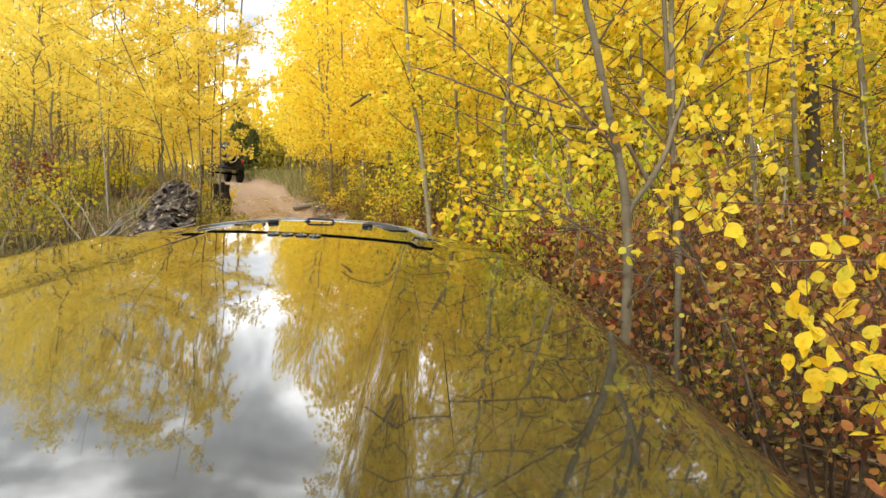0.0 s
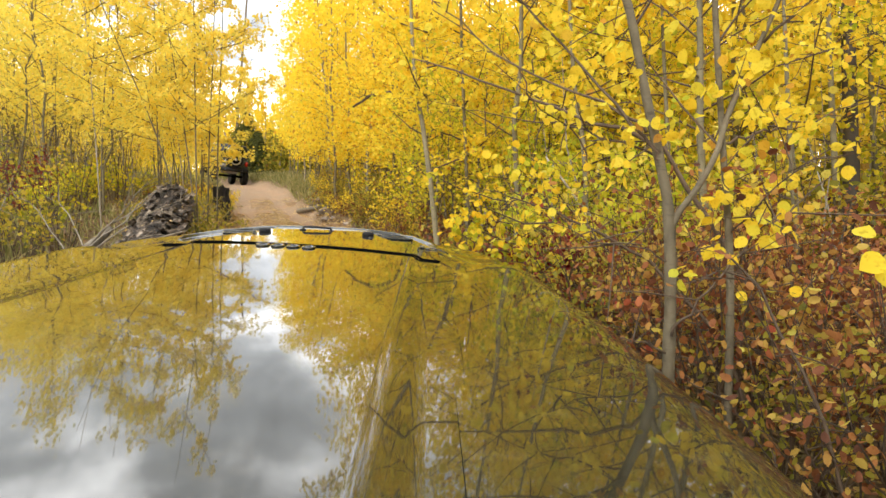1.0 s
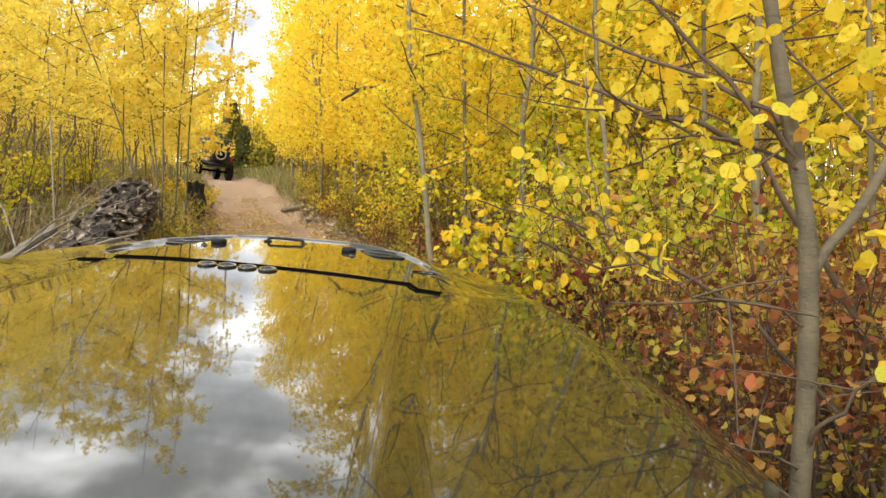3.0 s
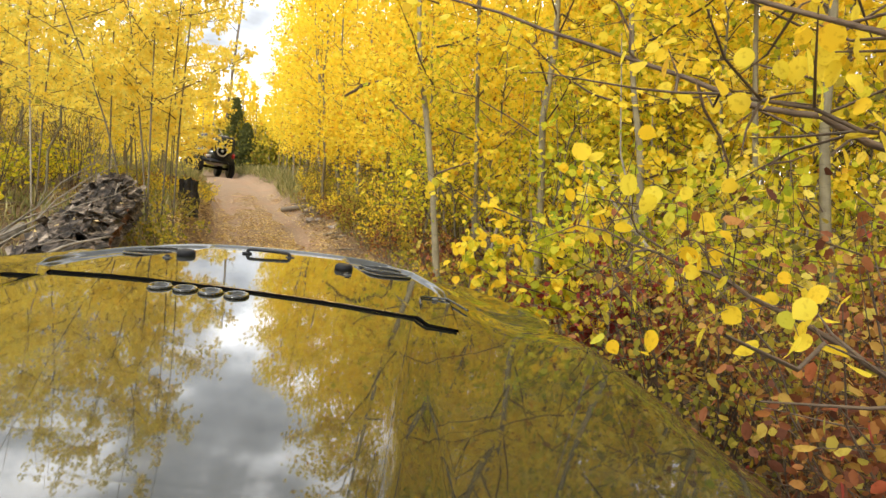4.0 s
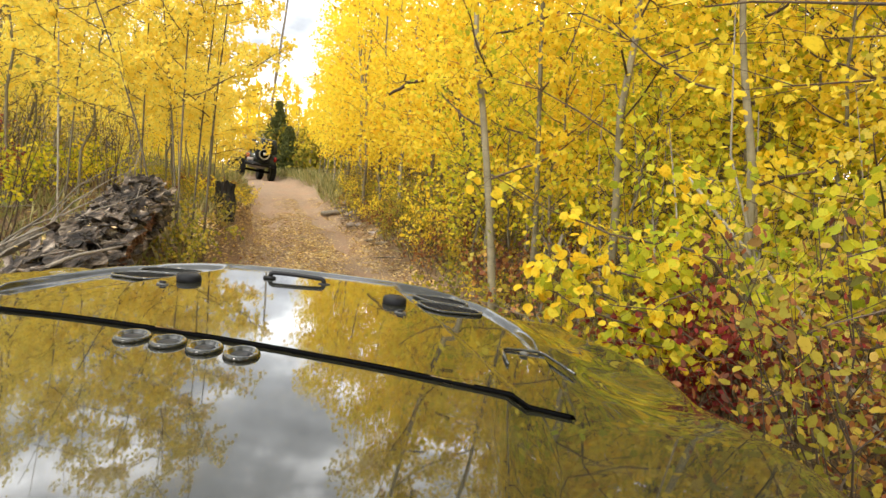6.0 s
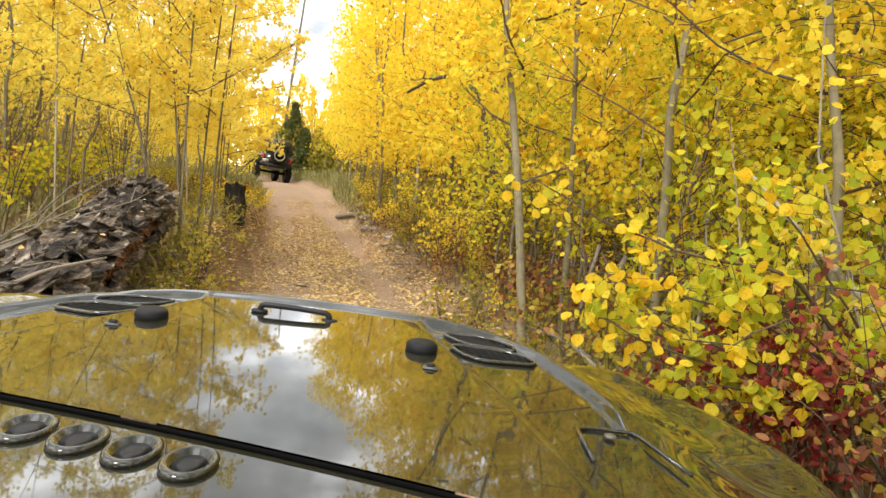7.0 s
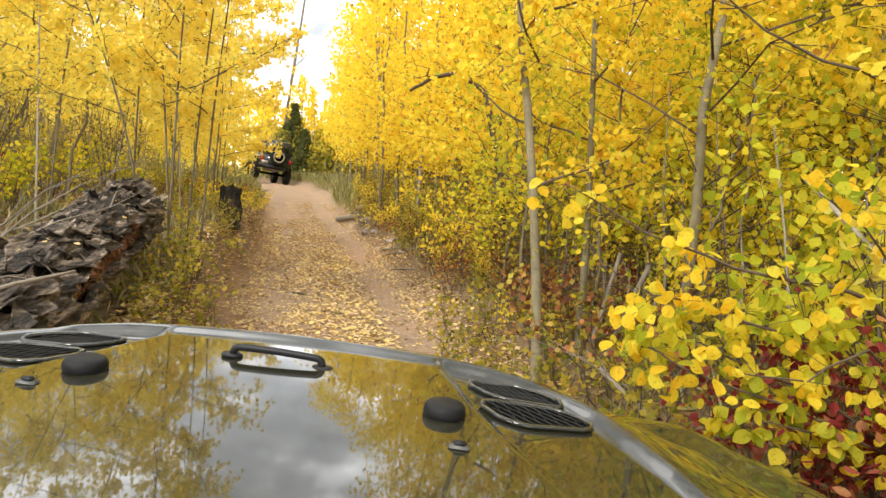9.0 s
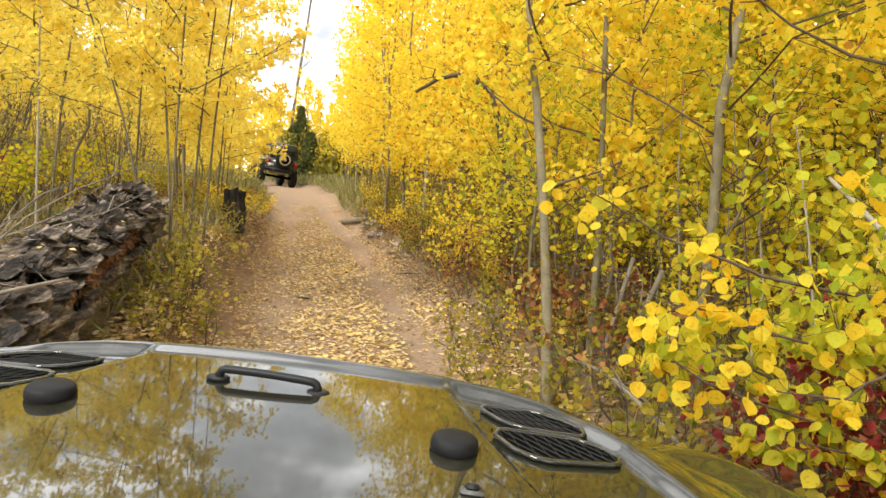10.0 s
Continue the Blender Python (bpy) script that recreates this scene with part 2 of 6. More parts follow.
class Geo:
    """Collects vertices and faces of one mesh."""

    def __init__(self):
        self.v, self.f = [], []

    def tube(self, pts, radii, sides=6, cap=True):
        pts = [Vector(p) for p in pts]
        n0 = len(self.v)
        last = Vector((1, 0, 0))
        for i, p in enumerate(pts):
            d = (pts[min(i + 1, len(pts) - 1)] - pts[max(i - 1, 0)]).normalized()
            a = (last - d * last.dot(d))
            a = a.normalized() if a.length > 1e-4 else d.orthogonal().normalized()
            last = a
            b = d.cross(a)
            for k in range(sides):
                w = 2 * math.pi * k / sides
                self.v.append(tuple(p + (a * math.cos(w) + b * math.sin(w)) * radii[i]))
        for i in range(len(pts) - 1):
            for k in range(sides):
                q = n0 + i * sides
                self.f.append((q + k, q + (k + 1) % sides, q + sides + (k + 1) % sides, q + sides + k))
        if cap:
            self.f.append(tuple(n0 + sides * (len(pts) - 1) + k for k in range(sides)))
            self.f.append(tuple(n0 + k for k in reversed(range(sides))))

    def mesh(self, name):
        me = bpy.data.meshes.new(name)
        me.from_pydata(self.v, [], self.f)
        me.update()
        return me


NEAR_LEAF = np.array([(0, 0.03, 0), (-0.22, 0.07, 0.035), (-0.39, 0.24, 0.06), (-0.46, 0.47, 0.08), (-0.38, 0.70, 0.07), (-0.20, 0.88, 0.03), (0, 1.03, -0.04), (0.20, 0.88, 0.03), (0.38, 0.70, 0.07), (0.46, 0.47, 0.08), (0.39, 0.24, 0.06), (0.22, 0.07, 0.035)])
NEAR_FACES = ((0, 6, 5, 4, 3, 2, 1), (0, 11, 10, 9, 8, 7, 6))
FAR_LEAF = np.array([(0, 0, 0), (-0.44, 0.5, 0.08), (0, 1.0, 0), (0.44, 0.5, 0.08)])
FAR_FACES = ((0, 2, 1), (0, 3, 2))
MID_LEAF = np.array([(0, 0, 0), (-0.42, 0.28, 0.06), (-0.36, 0.72, 0.06), (0, 1.0, -0.02), (0.36, 0.72, 0.06), (0.42, 0.28, 0.06)])
MID_FACES = ((0, 3, 2, 1), (0, 5, 4, 3))


def leaves_mesh(name, pos, size, rng, near=False, hang=0.5, flat=False, narrow=1.0):
    """One mesh of many leaves, each with its own turn; flat: lying on the ground."""
    shape, faces = (MID_LEAF, MID_FACES) if near == "mid" else (NEAR_LEAF, NEAR_FACES) if near else (FAR_LEAF, FAR_FACES)
    pos = np.asarray(pos, float)
    n = len(pos)
    axis = rng.normal(size=(n, 3))
    if flat:
        axis[:, 2] *= 0.18
    else:
        axis[:, 2] -= hang
    axis /= np.linalg.norm(axis, axis=1)[:, None]
    other = rng.normal(size=(n, 3))
    if flat:
        other = np.tile((0.0, 0.0, 1.0), (n, 1)) + rng.normal(size=(n, 3)) * 0.25
        side = np.cross(axis, other)
    else:
        side = np.cross(axis, other)
    side /= np.linalg.norm(side, axis=1)[:, None]
    up = np.cross(side, axis)
    s = np.asarray(size, float) * np.ones(n)
    co = pos[:, None, :] + s[:, None, None] * (shape[None, :, 0, None] * side[:, None, :] * narrow + shape[None, :, 1, None] * axis[:, None, :] + shape[None, :, 2, None] * up[:, None, :])
    k = len(shape)
    flatf = np.concatenate([np.array(f) for f in faces])
    lens = np.array([len(f) for f in faces])
    loops = (np.arange(n)[:, None] * k + flatf[None, :]).ravel()
    counts = np.tile(lens, n)
    starts = np.concatenate(([0], np.cumsum(counts)[:-1]))
    me = bpy.data.meshes.new(name)
    me.vertices.add(n * k)
    me.vertices.foreach_set("co", co.ravel())
    me.loops.add(len(loops))
    me.loops.foreach_set("vertex_index", loops.astype(np.int32))
    me.polygons.add(len(counts))
    me.polygons.foreach_set("loop_start", starts.astype(np.int32))
    me.update(calc_edges=True)
    return me


def grid_bm(fn, us, vs):
    bm = bmesh.new()
    rows = [[bm.verts.new(fn(u, v)) for u in us] for v in vs]
    for j in range(len(vs) - 1):
        for i in range(len(us) - 1):
            bm.faces.new((rows[j][i], rows[j][i + 1], rows[j + 1][i + 1], rows[j + 1][i]))
    return bm


def box_bm(size, centre=(0, 0, 0), bevel=0.01, m=None, seg=2):
    bm = bmesh.new()
    bmesh.ops.create_cube(bm, size=1, matrix=Matrix.Translation(centre) @ Matrix.Diagonal((*size, 1)))
    if bevel:
        bmesh.ops.bevel(bm, geom=bm.edges[:], offset=bevel, segments=seg, affect="EDGES")
    if m is not None:
        bm.transform(m)
    return bm


def lathe_bm(profile, sides=28, m=None):
    """Turns (radius, height) pairs round z."""
    bm = bmesh.new()
    rings = [[bm.verts.new((r * math.cos(2 * math.pi * k / sides), r * math.sin(2 * math.pi * k / sides), h)) for k in range(sides)] for r, h in profile]
    for a, b in zip(rings, rings[1:]):
        for k in range(sides):
            bm.faces.new((a[k], a[(k + 1) % sides], b[(k + 1) % sides], b[k]))
    bm.faces.new(rings[-1])
    bm.faces.new(tuple(reversed(rings[0])))
    if m is not None:
        bm.transform(m)
    return bm


def thing(name, m, label, category, group="", kind=""):
    ob = new(name)
    ob.matrix_world = m
    ob.empty_display_size = 0.2
    return tagged(ob, label, category, group, kind)


# ---------------------------------------------------------------- ground
TRAIL_Y = (-8, 0, 3.5, 7, 8.5, 11, 14, 18, 23, 28, 32, 36, 40, 60)
TRAIL_X = (0.6, -0.25, -0.60, -1.08, -1.38, -2.15, -3.08, -4.28, -6.0, -7.85, -9.4, -11.5, -14.2, -50)


def trail_x(y):
    return np.interp(y, TRAIL_Y, TRAIL_X)


def smooth(a, b, x):
    t = np.clip((np.asarray(x, float) - a) / (b - a), 0, 1)
    return t * t * (3 - 2 * t)


def off_trail(x, y):
    """Distance from the middle of the trail, to the right positive, measured square to it."""
    lean = (trail_x(np.asarray(y) + 0.5) - trail_x(np.asarray(y) - 0.5))
    return (np.asarray(x) - trail_x(y)) / np.sqrt(1 + lean ** 2) / (1 + 0.25 * smooth(25, 34, y))


def wave(x, y):
    return (np.sin(1.7 * x + 0.6 * np.sin(1.3 * y)) * np.cos(1.45 * y + 0.8 * np.sin(0.9 * x)) + 0.5 * np.sin(4.1 * x + 1.7 * y) * np.cos(3.3 * y - 1.9 * x) + 0.3 * np.sin(9.3 * x - 4 * y) * np.sin(8.1 * y + 3 * x))


def ground_z(x, y):
    x, y = np.asarray(x, float), np.asarray(y, float)
    z = -0.006 + 0.103 * np.clip(y, -30, 26) + 0.168 * np.clip(y - 26, 0, 10.5) + 0.09 * np.clip(y - 36.5, 0, 10) + 0.05 * np.clip(y - 46.5, 0, 120)
    d = off_trail(x, y)
    rut = np.exp(-((np.abs(d) - 0.75) / 0.26) ** 2)
    on = 1 - smooth(1.25, 1.7, np.abs(d))
    z = z - 0.085 * rut * on + 0.03 * on * np.cos(d * 2) + 0.02 * on * np.sin(2.3 * y + 3 * d) * np.sin(1.1 * y - d) * smooth(4, 8, y)
    z = z + (0.48 + 0.32 * smooth(7.5, 10.5, y) * smooth(22, 16, y)) * smooth(-1.15, -1.62, d) + 0.10 * np.clip(-d - 2.1, 0, 14)
    z = z + 0.36 * smooth(1.12, 1.7, d) + 0.03 * np.clip(d - 2.1, 0, 14)
    z = z + 0.24 * np.exp(-((x + 4.4) / 0.45) ** 2 - ((y - 13.0) / 0.5) ** 2)
    return z + wave(x, y) * (0.014 + 0.045 * smooth(1.3, 2.2, np.abs(d))) + 0.008 * np.sin(13 * x + 5 * y) * np.sin(11 * y - 6 * x)


def spaced(lo, hi, step, far, grow=1.28):
    mid = list(np.arange(lo, hi + 1e-6, step))
    s, a, b = step, [], []
    while not a or a[-1] > -far:
        s *= grow
        a.append((a[-1] if a else lo) - s)
        b.append((b[-1] if b else hi) + s)
    return np.array(a[::-1] + mid + b)


def build_ground():
    xs = spaced(-9.0, 5.0, 0.10, 500)
    ys = spaced(-2.0, 20.0, 0.12, 500)
    ys = np.array(sorted(set(list(ys) + list(np.arange(21, 46, 0.5)))))
    X, Y = np.meshgrid(xs, ys)
    Z = ground_z(X, Y)
    nx, ny = len(xs), len(ys)
    co = np.stack([X, Y, Z], -1).reshape(-1, 3)
    i = np.arange(nx * ny).reshape(ny, nx)
    quads = np.stack([i[:-1, :-1], i[:-1, 1:], i[1:, 1:], i[1:, :-1]], -1).reshape(-1, 4)
    me = bpy.data.meshes.new("ground")
    me.from_pydata(co, [], quads.tolist())
    d = off_trail(co[:, 0], co[:, 1]) + 0.12 * wave(co[:, 0] * 2, co[:, 1] * 2)
    track = (1 - smooth(1.15, 1.6, np.abs(d))) * (1 - smooth(55, 70, co[:, 1]))
    at = me.attributes.new("track", "FLOAT", "POINT")
    at.data.foreach_set("value", track.astype(np.float32))
    me.update()
    tagged(link("ground", me, M_GROUND), "sloping forest floor with a rutted tan dirt trail", "ground", kind="structure")


build_ground()

# ---------------------------------------------------------------- the vehicle that carries the camera: bonnet, cowl and wings
CAR = Matrix(((0.9974, -0.0189, 0.0694, -0.337), (0.0256, 0.9949, -0.0975, 3.335), (-0.0672, 0.0991, 0.9928, 2.063), (0, 0, 0, 1))) @ Matrix.Diagonal((1.12, 1.12, 1.12, 1))
XC = -0.37
WING = (1.42, 1.36, 1.28, 1.19, 1.18, 1.118, 1.037, 0.926, 0.783, 0.62)
HOOD_Z = -0.415
FRONT = 1.545


def crease(y):
    return float(np.interp(y, (0.60, 0.851, 1.026, 1.148, 1.305, 1.505), (0.635, 0.55, 0.49, 0.43, 0.36, 0.286)))


EDGE_R = (0.0, 0.10, 0.20, 0.30, 0.40, 0.50, 0.578, 0.63, 0.66, 0.69, 0.715, 0.735, 0.75, 0.76)
EDGE_Y = (1.545, 1.543, 1.538, 1.530, 1.517, 1.488, 1.430, 1.365, 1.30, 1.225, 1.15, 1.06, 0.95, 0.60)
EDGE = np.stack([np.interp(np.linspace(0, 13, 400), range(14), EDGE_R), np.interp(np.linspace(0, 13, 400), range(14), EDGE_Y)], -1)


def hood_edge(y):
    return float(np.interp(y, EDGE_Y[::-1], EDGE_R[::-1]))


def hood_front(r):
    return float(np.interp(abs(r), EDGE_R, EDGE_Y))


def hood_z(r, y):
    """Height of the bonnet, r to the right of its middle: raised centre panel, lower flanks, a raised lip round the edge."""
    a = abs(r)
    z = HOOD_Z + 0.025 * r + 0.010 * max(0.0, 1 - (r / 0.5) ** 2)
    z -= 0.018 * float(smooth(0.0, 0.022, a - crease(y))) * float(smooth(1.535, 1.44, y))
    z -= 0.10 * max(0.0, a - 0.36) ** 2
    inside = float(np.min(np.hypot(EDGE[:, 0] - a, EDGE[:, 1] - y))) * (1 if y < hood_front(a) else -1)
    fade = float(smooth(0.90, 1.30, y))
    lip = (0.011 + 0.008 * float(smooth(0.40, 0.62, a))) * float(smooth(0.014 + 0.044 * fade, 0.010, inside)) - 0.014 * float(smooth(0.009, -0.004, inside))
    return z + lip * float(smooth(0.0, 0.25, fade))


def build_carrier():
    car = thing("off_road_vehicle", CAR, "olive grey off-road vehicle, glossy bonnet reflecting trees", "vehicle")
    vs = np.linspace(0, 1, 84)

    def rear(r):
        return 0.662 - 0.163 * r

    def hp(u, w):
        r = 0.76 * math.sin(u * math.pi / 2)
        v = rear(r) + (hood_front(r) - rear(r)) * (1 - (1 - w) ** 1.7)
        return (XC + r, v, hood_z(r, v))

    us = np.linspace(-1, 1, 231)
    bm = grid_bm(hp, us, vs)
    hood = part("hood", bm, M_PAINT, car, "glossy olive grey bonnet panel")

    # front lip rolling down from the bonnet
    def lip(u, v):
        r = u * 0.52
        w = v * math.radians(85)
        return (XC + r, hood_front(r) + 0.003 + 0.10 * math.sin(w), hood_z(r, hood_front(r)) - 0.004 - 0.14 * (1 - math.cos(w)) - 0.02 * v)

    part("front_lip", grid_bm(lip, np.linspace(-1, 1, 30), np.linspace(0, 1, 9)), M_PAINT, car)
    # wings on both sides, drawn out beside the added deck, the right one wider
    for s in (-1, 1):
        def wing(u, v, s=s):
            y = -2.77 + 4.47 * v
            inner = max(hood_edge(min(max(y, 0.60), FRONT)), 0.47) + 0.006
            outer = float(np.interp(y, (-2.8, -0.5, 0.3, 1.0, 1.138, 1.265, 1.397, 1.527, 1.64, 1.70), WING))
            outer = max(outer if s > 0 else min(outer, 1.19), inner + 0.012)
            r = inner + (outer - inner) * u
            z = hood_z(s * (inner - 0.006), min(max(y, 0.74), FRONT)) - 0.006 - 0.007 * float(smooth(0.76, 0.62, y)) - 0.052 * float(smooth(0.0, 0.55, u)) * float(smooth(0.55, 0.95, y)) - 0.05 * max(0.0, u - 0.8) ** 2 * 25 - 1.6 * max(0.0, y - 1.47) ** 2
            return (XC + s * r, y, z)

        bm = grid_bm(wing, np.linspace(0, 1, 20), np.linspace(0, 1, 110))
        if s < 0:
            bmesh.ops.reverse_faces(bm, faces=bm.faces[:])
        part("wing", bm, M_PAINT, car)

        def skirt(u, v, s=s):
            x, y, z = wing(1.0, v)
            return (x + s * 0.01 * math.sin(u * math.pi), y, z - (0.34 + 0.40 * float(smooth(0.85, 0.70, y)) * float(smooth(0.50, 0.56, abs(y + 1.35)))) * u)

        bm = grid_bm(skirt, np.linspace(0, 1, 6), np.linspace(0, 1, 110))
        part("wing_side", bm, M_PAINT, car)
    # gap at the rear of the bonnet, then the cowl
    def cowl_z(r):
        r = min(max(r, -0.755), 0.755)
        return hood_z(r, rear(r)) - 0.009

    def cowl(u, v):
        r = u * 0.785
        y = rear(r) - 0.004 - (rear(r) + 0.55) * v
        return (XC + r, y, cowl_z(r))

    part("cowl", grid_bm(cowl, np.linspace(-1, 1, 40), np.linspace(0, 1, 14)), M_PAINT, car)
    # plain closed deck added behind the cowl for the unseen cabin, to the tail
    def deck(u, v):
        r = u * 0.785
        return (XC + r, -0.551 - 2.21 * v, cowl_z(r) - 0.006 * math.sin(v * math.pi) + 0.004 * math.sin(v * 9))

    part("rear_deck", grid_bm(deck, np.linspace(-1, 1, 40), np.linspace(0, 1, 30)), M_PAINT, car, "plain olive grey panel added for the unseen cabin")
    g = Geo()
    g.tube([(XC + r, rear(r) - 0.004, cowl_z(r) + 0.004) for r in np.linspace(-0.752, 0.752, 40)], [0.0040] * 40, 6)
    link("rubber_seal", g.mesh("rubber_seal"), M_BLACK, car, "black rubber seal")
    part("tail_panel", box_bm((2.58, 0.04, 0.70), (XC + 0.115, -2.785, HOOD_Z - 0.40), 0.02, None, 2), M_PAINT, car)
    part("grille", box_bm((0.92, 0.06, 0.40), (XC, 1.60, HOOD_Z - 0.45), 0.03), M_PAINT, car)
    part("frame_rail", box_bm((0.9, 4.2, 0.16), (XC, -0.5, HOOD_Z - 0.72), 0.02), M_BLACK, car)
    # round vents in the cowl
    for r, y in ((-0.165, 0.612), (-0.083, 0.599), (-0.001, 0.586), (0.081, 0.573)):
        prof = [(0.046, 0), (0.044, 0.006), (0.039, 0.009), (0.034, 0.008), (0.029, 0.001), (0.010, -0.003), (0.002, -0.003)]
        bm = lathe_bm(prof, 28, Matrix.Translation((XC + r, y, cowl_z(r) + 0.001)) @ Matrix.Diagonal((0.80, 1.0, 1, 1)))
        bowl = part("cowl_vent", bm, M_PAINT, car)
        # plain black disc gives the bowl the dark of a deep recess
        dark = lathe_bm([(0.026, 0.0015), (0.012, 0.003), (0.002, 0.003)], 24, Matrix.Translation((XC + r, y, cowl_z(r) + 0.001)) @ Matrix.Diagonal((0.80, 1.0, 1, 1)))
        part("vent_dark_disc", dark, M_PLASTIC, bowl)
    # windscreen rests
    for r in (-0.308, 0.324):
        prof = [(0.0345, -0.002), (0.0365, 0.003), (0.0366, 0.008), (0.0350, 0.0155), (0.0320, 0.0195), (0.026, 0.022), (0.012, 0.023), (0.003, 0.023)]
        part("windscreen_rest", lathe_bm(prof, 36, Matrix.Translation((XC + r, 1.215, hood_z(r, 1.215)))), M_RUBBER, hood, "black rubber bump stop")
    # grab handle
    hz = hood_z(-0.016, 1.37)
    handle, mid = Geo(), XC - 0.016
    pts = [(-0.089, 0.0), (-0.0885, 0.010), (-0.086, 0.018), (-0.079, 0.0225), (-0.060, 0.0235), (-0.030, 0.0245), (0.0, 0.025), (0.030, 0.0245), (0.060, 0.0235), (0.079, 0.0225), (0.086, 0.018), (0.0885, 0.010), (0.089, 0.0)]
    handle.tube([(mid + dx, 1.37, hz + 0.82 * dz) for dx, dz in pts], [0.0085, 0.008, 0.0078, 0.0076, 0.0074, 0.0074, 0.0074, 0.0074, 0.0074, 0.0076, 0.0078, 0.008, 0.0085], 12)
    link("grab_handle", handle.mesh("grab_handle"), M_PLASTIC, hood, "black plastic grab handle")
    for dx in (-0.091, 0.091):
        part("foot", lathe_bm([(0.021, -0.002), (0.021, 0.003), (0.016, 0.0055), (0.004, 0.006)], 24, Matrix.Translation((mid + dx, 1.37, hz)) @ Matrix.Diagonal((1, 0.7, 1, 1))), M_PLASTIC, hood)
    # washer nozzles
    for r, y in ((-0.347, 1.125), (0.354, 1.09)):
        z = hood_z(r, y)
        base = part("washer_nozzle", box_bm((0.032, 0.020, 0.005), (XC + r, y, z + 0.002), 0.002), M_TRIM, hood, "dark grey washer nozzle")
        part("spout", box_bm((0.022, 0.012, 0.007), (XC + r, y + 0.001, z + 0.0075), 0.003), M_PLASTIC, base)
    # louvred vents in the flanks, with mesh
    for s in (-1, 1):
        for corners in (((0.350, 1.452), (0.480, 1.458), (0.572, 1.385), (0.420, 1.374)), ((0.372, 1.352), (0.555, 1.370), (0.612, 1.292), (0.440, 1.250))):
            def vent(u, v, corners=corners):
                (ax, ay), (bx, by), (cx, cy), (dx, dy) = corners
                v = 0.5 + (v - 0.5) * min(1.0, 0.45 + 4 * u, 0.45 + 4 * (1 - u))
                r = (ax * (1 - u) + bx * u) * (1 - v) + (dx * (1 - u) + cx * u) * v
                y = (ay * (1 - u) + by * u) * (1 - v) + (dy * (1 - u) + cy * u) * v
                return (XC + s * r, y, hood_z(s * r, y) + 0.004)

            # black patch just over the bonnet stands for the dark inside the opening
            bm = grid_bm(vent, np.linspace(0, 1, 14), np.linspace(0, 1, 4))
            if s < 0:
                bmesh.ops.reverse_faces(bm, faces=bm.faces[:])
            part("vent_opening", bm, M_BLACK, hood)
            rim = Geo()
            loop = [(u, 0) for u in np.linspace(0, 1, 10)] + [(1, v) for v in np.linspace(0.3, 1, 3)] + [(u, 1) for u in np.linspace(0.9, 0, 10)] + [(0, v) for v in (0.66, 0.33, 0)]
            rim.tube([Vector(vent(u, v)) + Vector((0, 0, 0.001)) for u, v in loop], [0.0048] * len(loop), 6)
            link("vent_rim", rim.mesh("vent_rim"), M_PAINT, hood)
            mesh_wire = Geo()
            for k in range(-1, 11):
                for way in (1, -1):
                    line = []
                    for q in np.linspace(0, 1, 4):
                        u = k / 9 + way * (q - 0.5) * 0.2
                        if 0.02 < u < 0.98:
                            line.append(Vector(vent(u, q)) + Vector((0, 0, 0.0025)))
                    if len(line) > 1:
                        mesh_wire.tube(line, [0.0009] * len(line), 4)
            link("vent_mesh", mesh_wire.mesh("vent_mesh"), M_WIRE, hood)
    # raised bezel of the latch
    g = Geo()
    z = hood_z(0.66, 0.92) + 0.003
    loop = [(0.275, 0.80), (0.268, 0.925), (0.285, 0.94), (0.37, 0.955), (0.385, 0.945), (0.44, 0.82)]
    g.tube([(x, y, hood_z(x - XC, y) + 0.004) for x, y in loop], [0.004] * len(loop), 6)
    link("latch_bezel", g.mesh("latch_bezel"), M_PAINT, hood)
    part("latch_bolt", lathe_bm([(0.011, 0), (0.011, 0.003), (0.007, 0.005), (0.002, 0.005)], 20, Matrix.Translation((0.325, 0.915, z))), M_TRIM, hood)
    # wheels on the ground
    inv = CAR.inverted()
    for s, along in ((-1, 1.25), (1, 1.25), (-1, -1.35), (1, -1.35)):
        hub = CAR @ Vector((XC + s * 0.66, along, -1.25))
        hub.z = float(ground_z(hub.x, hub.y)) + 0.40
        at = inv @ hub
        m = Matrix.Translation(at) @ pose(0, 0, 0, 0, 90, 0)
        tyre = part("tyre", lathe_bm([(0.22, -0.12), (0.36, -0.13), (0.40, -0.10), (0.41, 0), (0.40, 0.10), (0.36, 0.13), (0.22, 0.12)], 36, m), M_RUBBER, car)
        part("rim", lathe_bm([(0.21, -0.10), (0.21, 0.10), (0.12, 0.115), (0.05, 0.12)], 24, m), M_TRIM, tyre)
    return car


build_carrier()


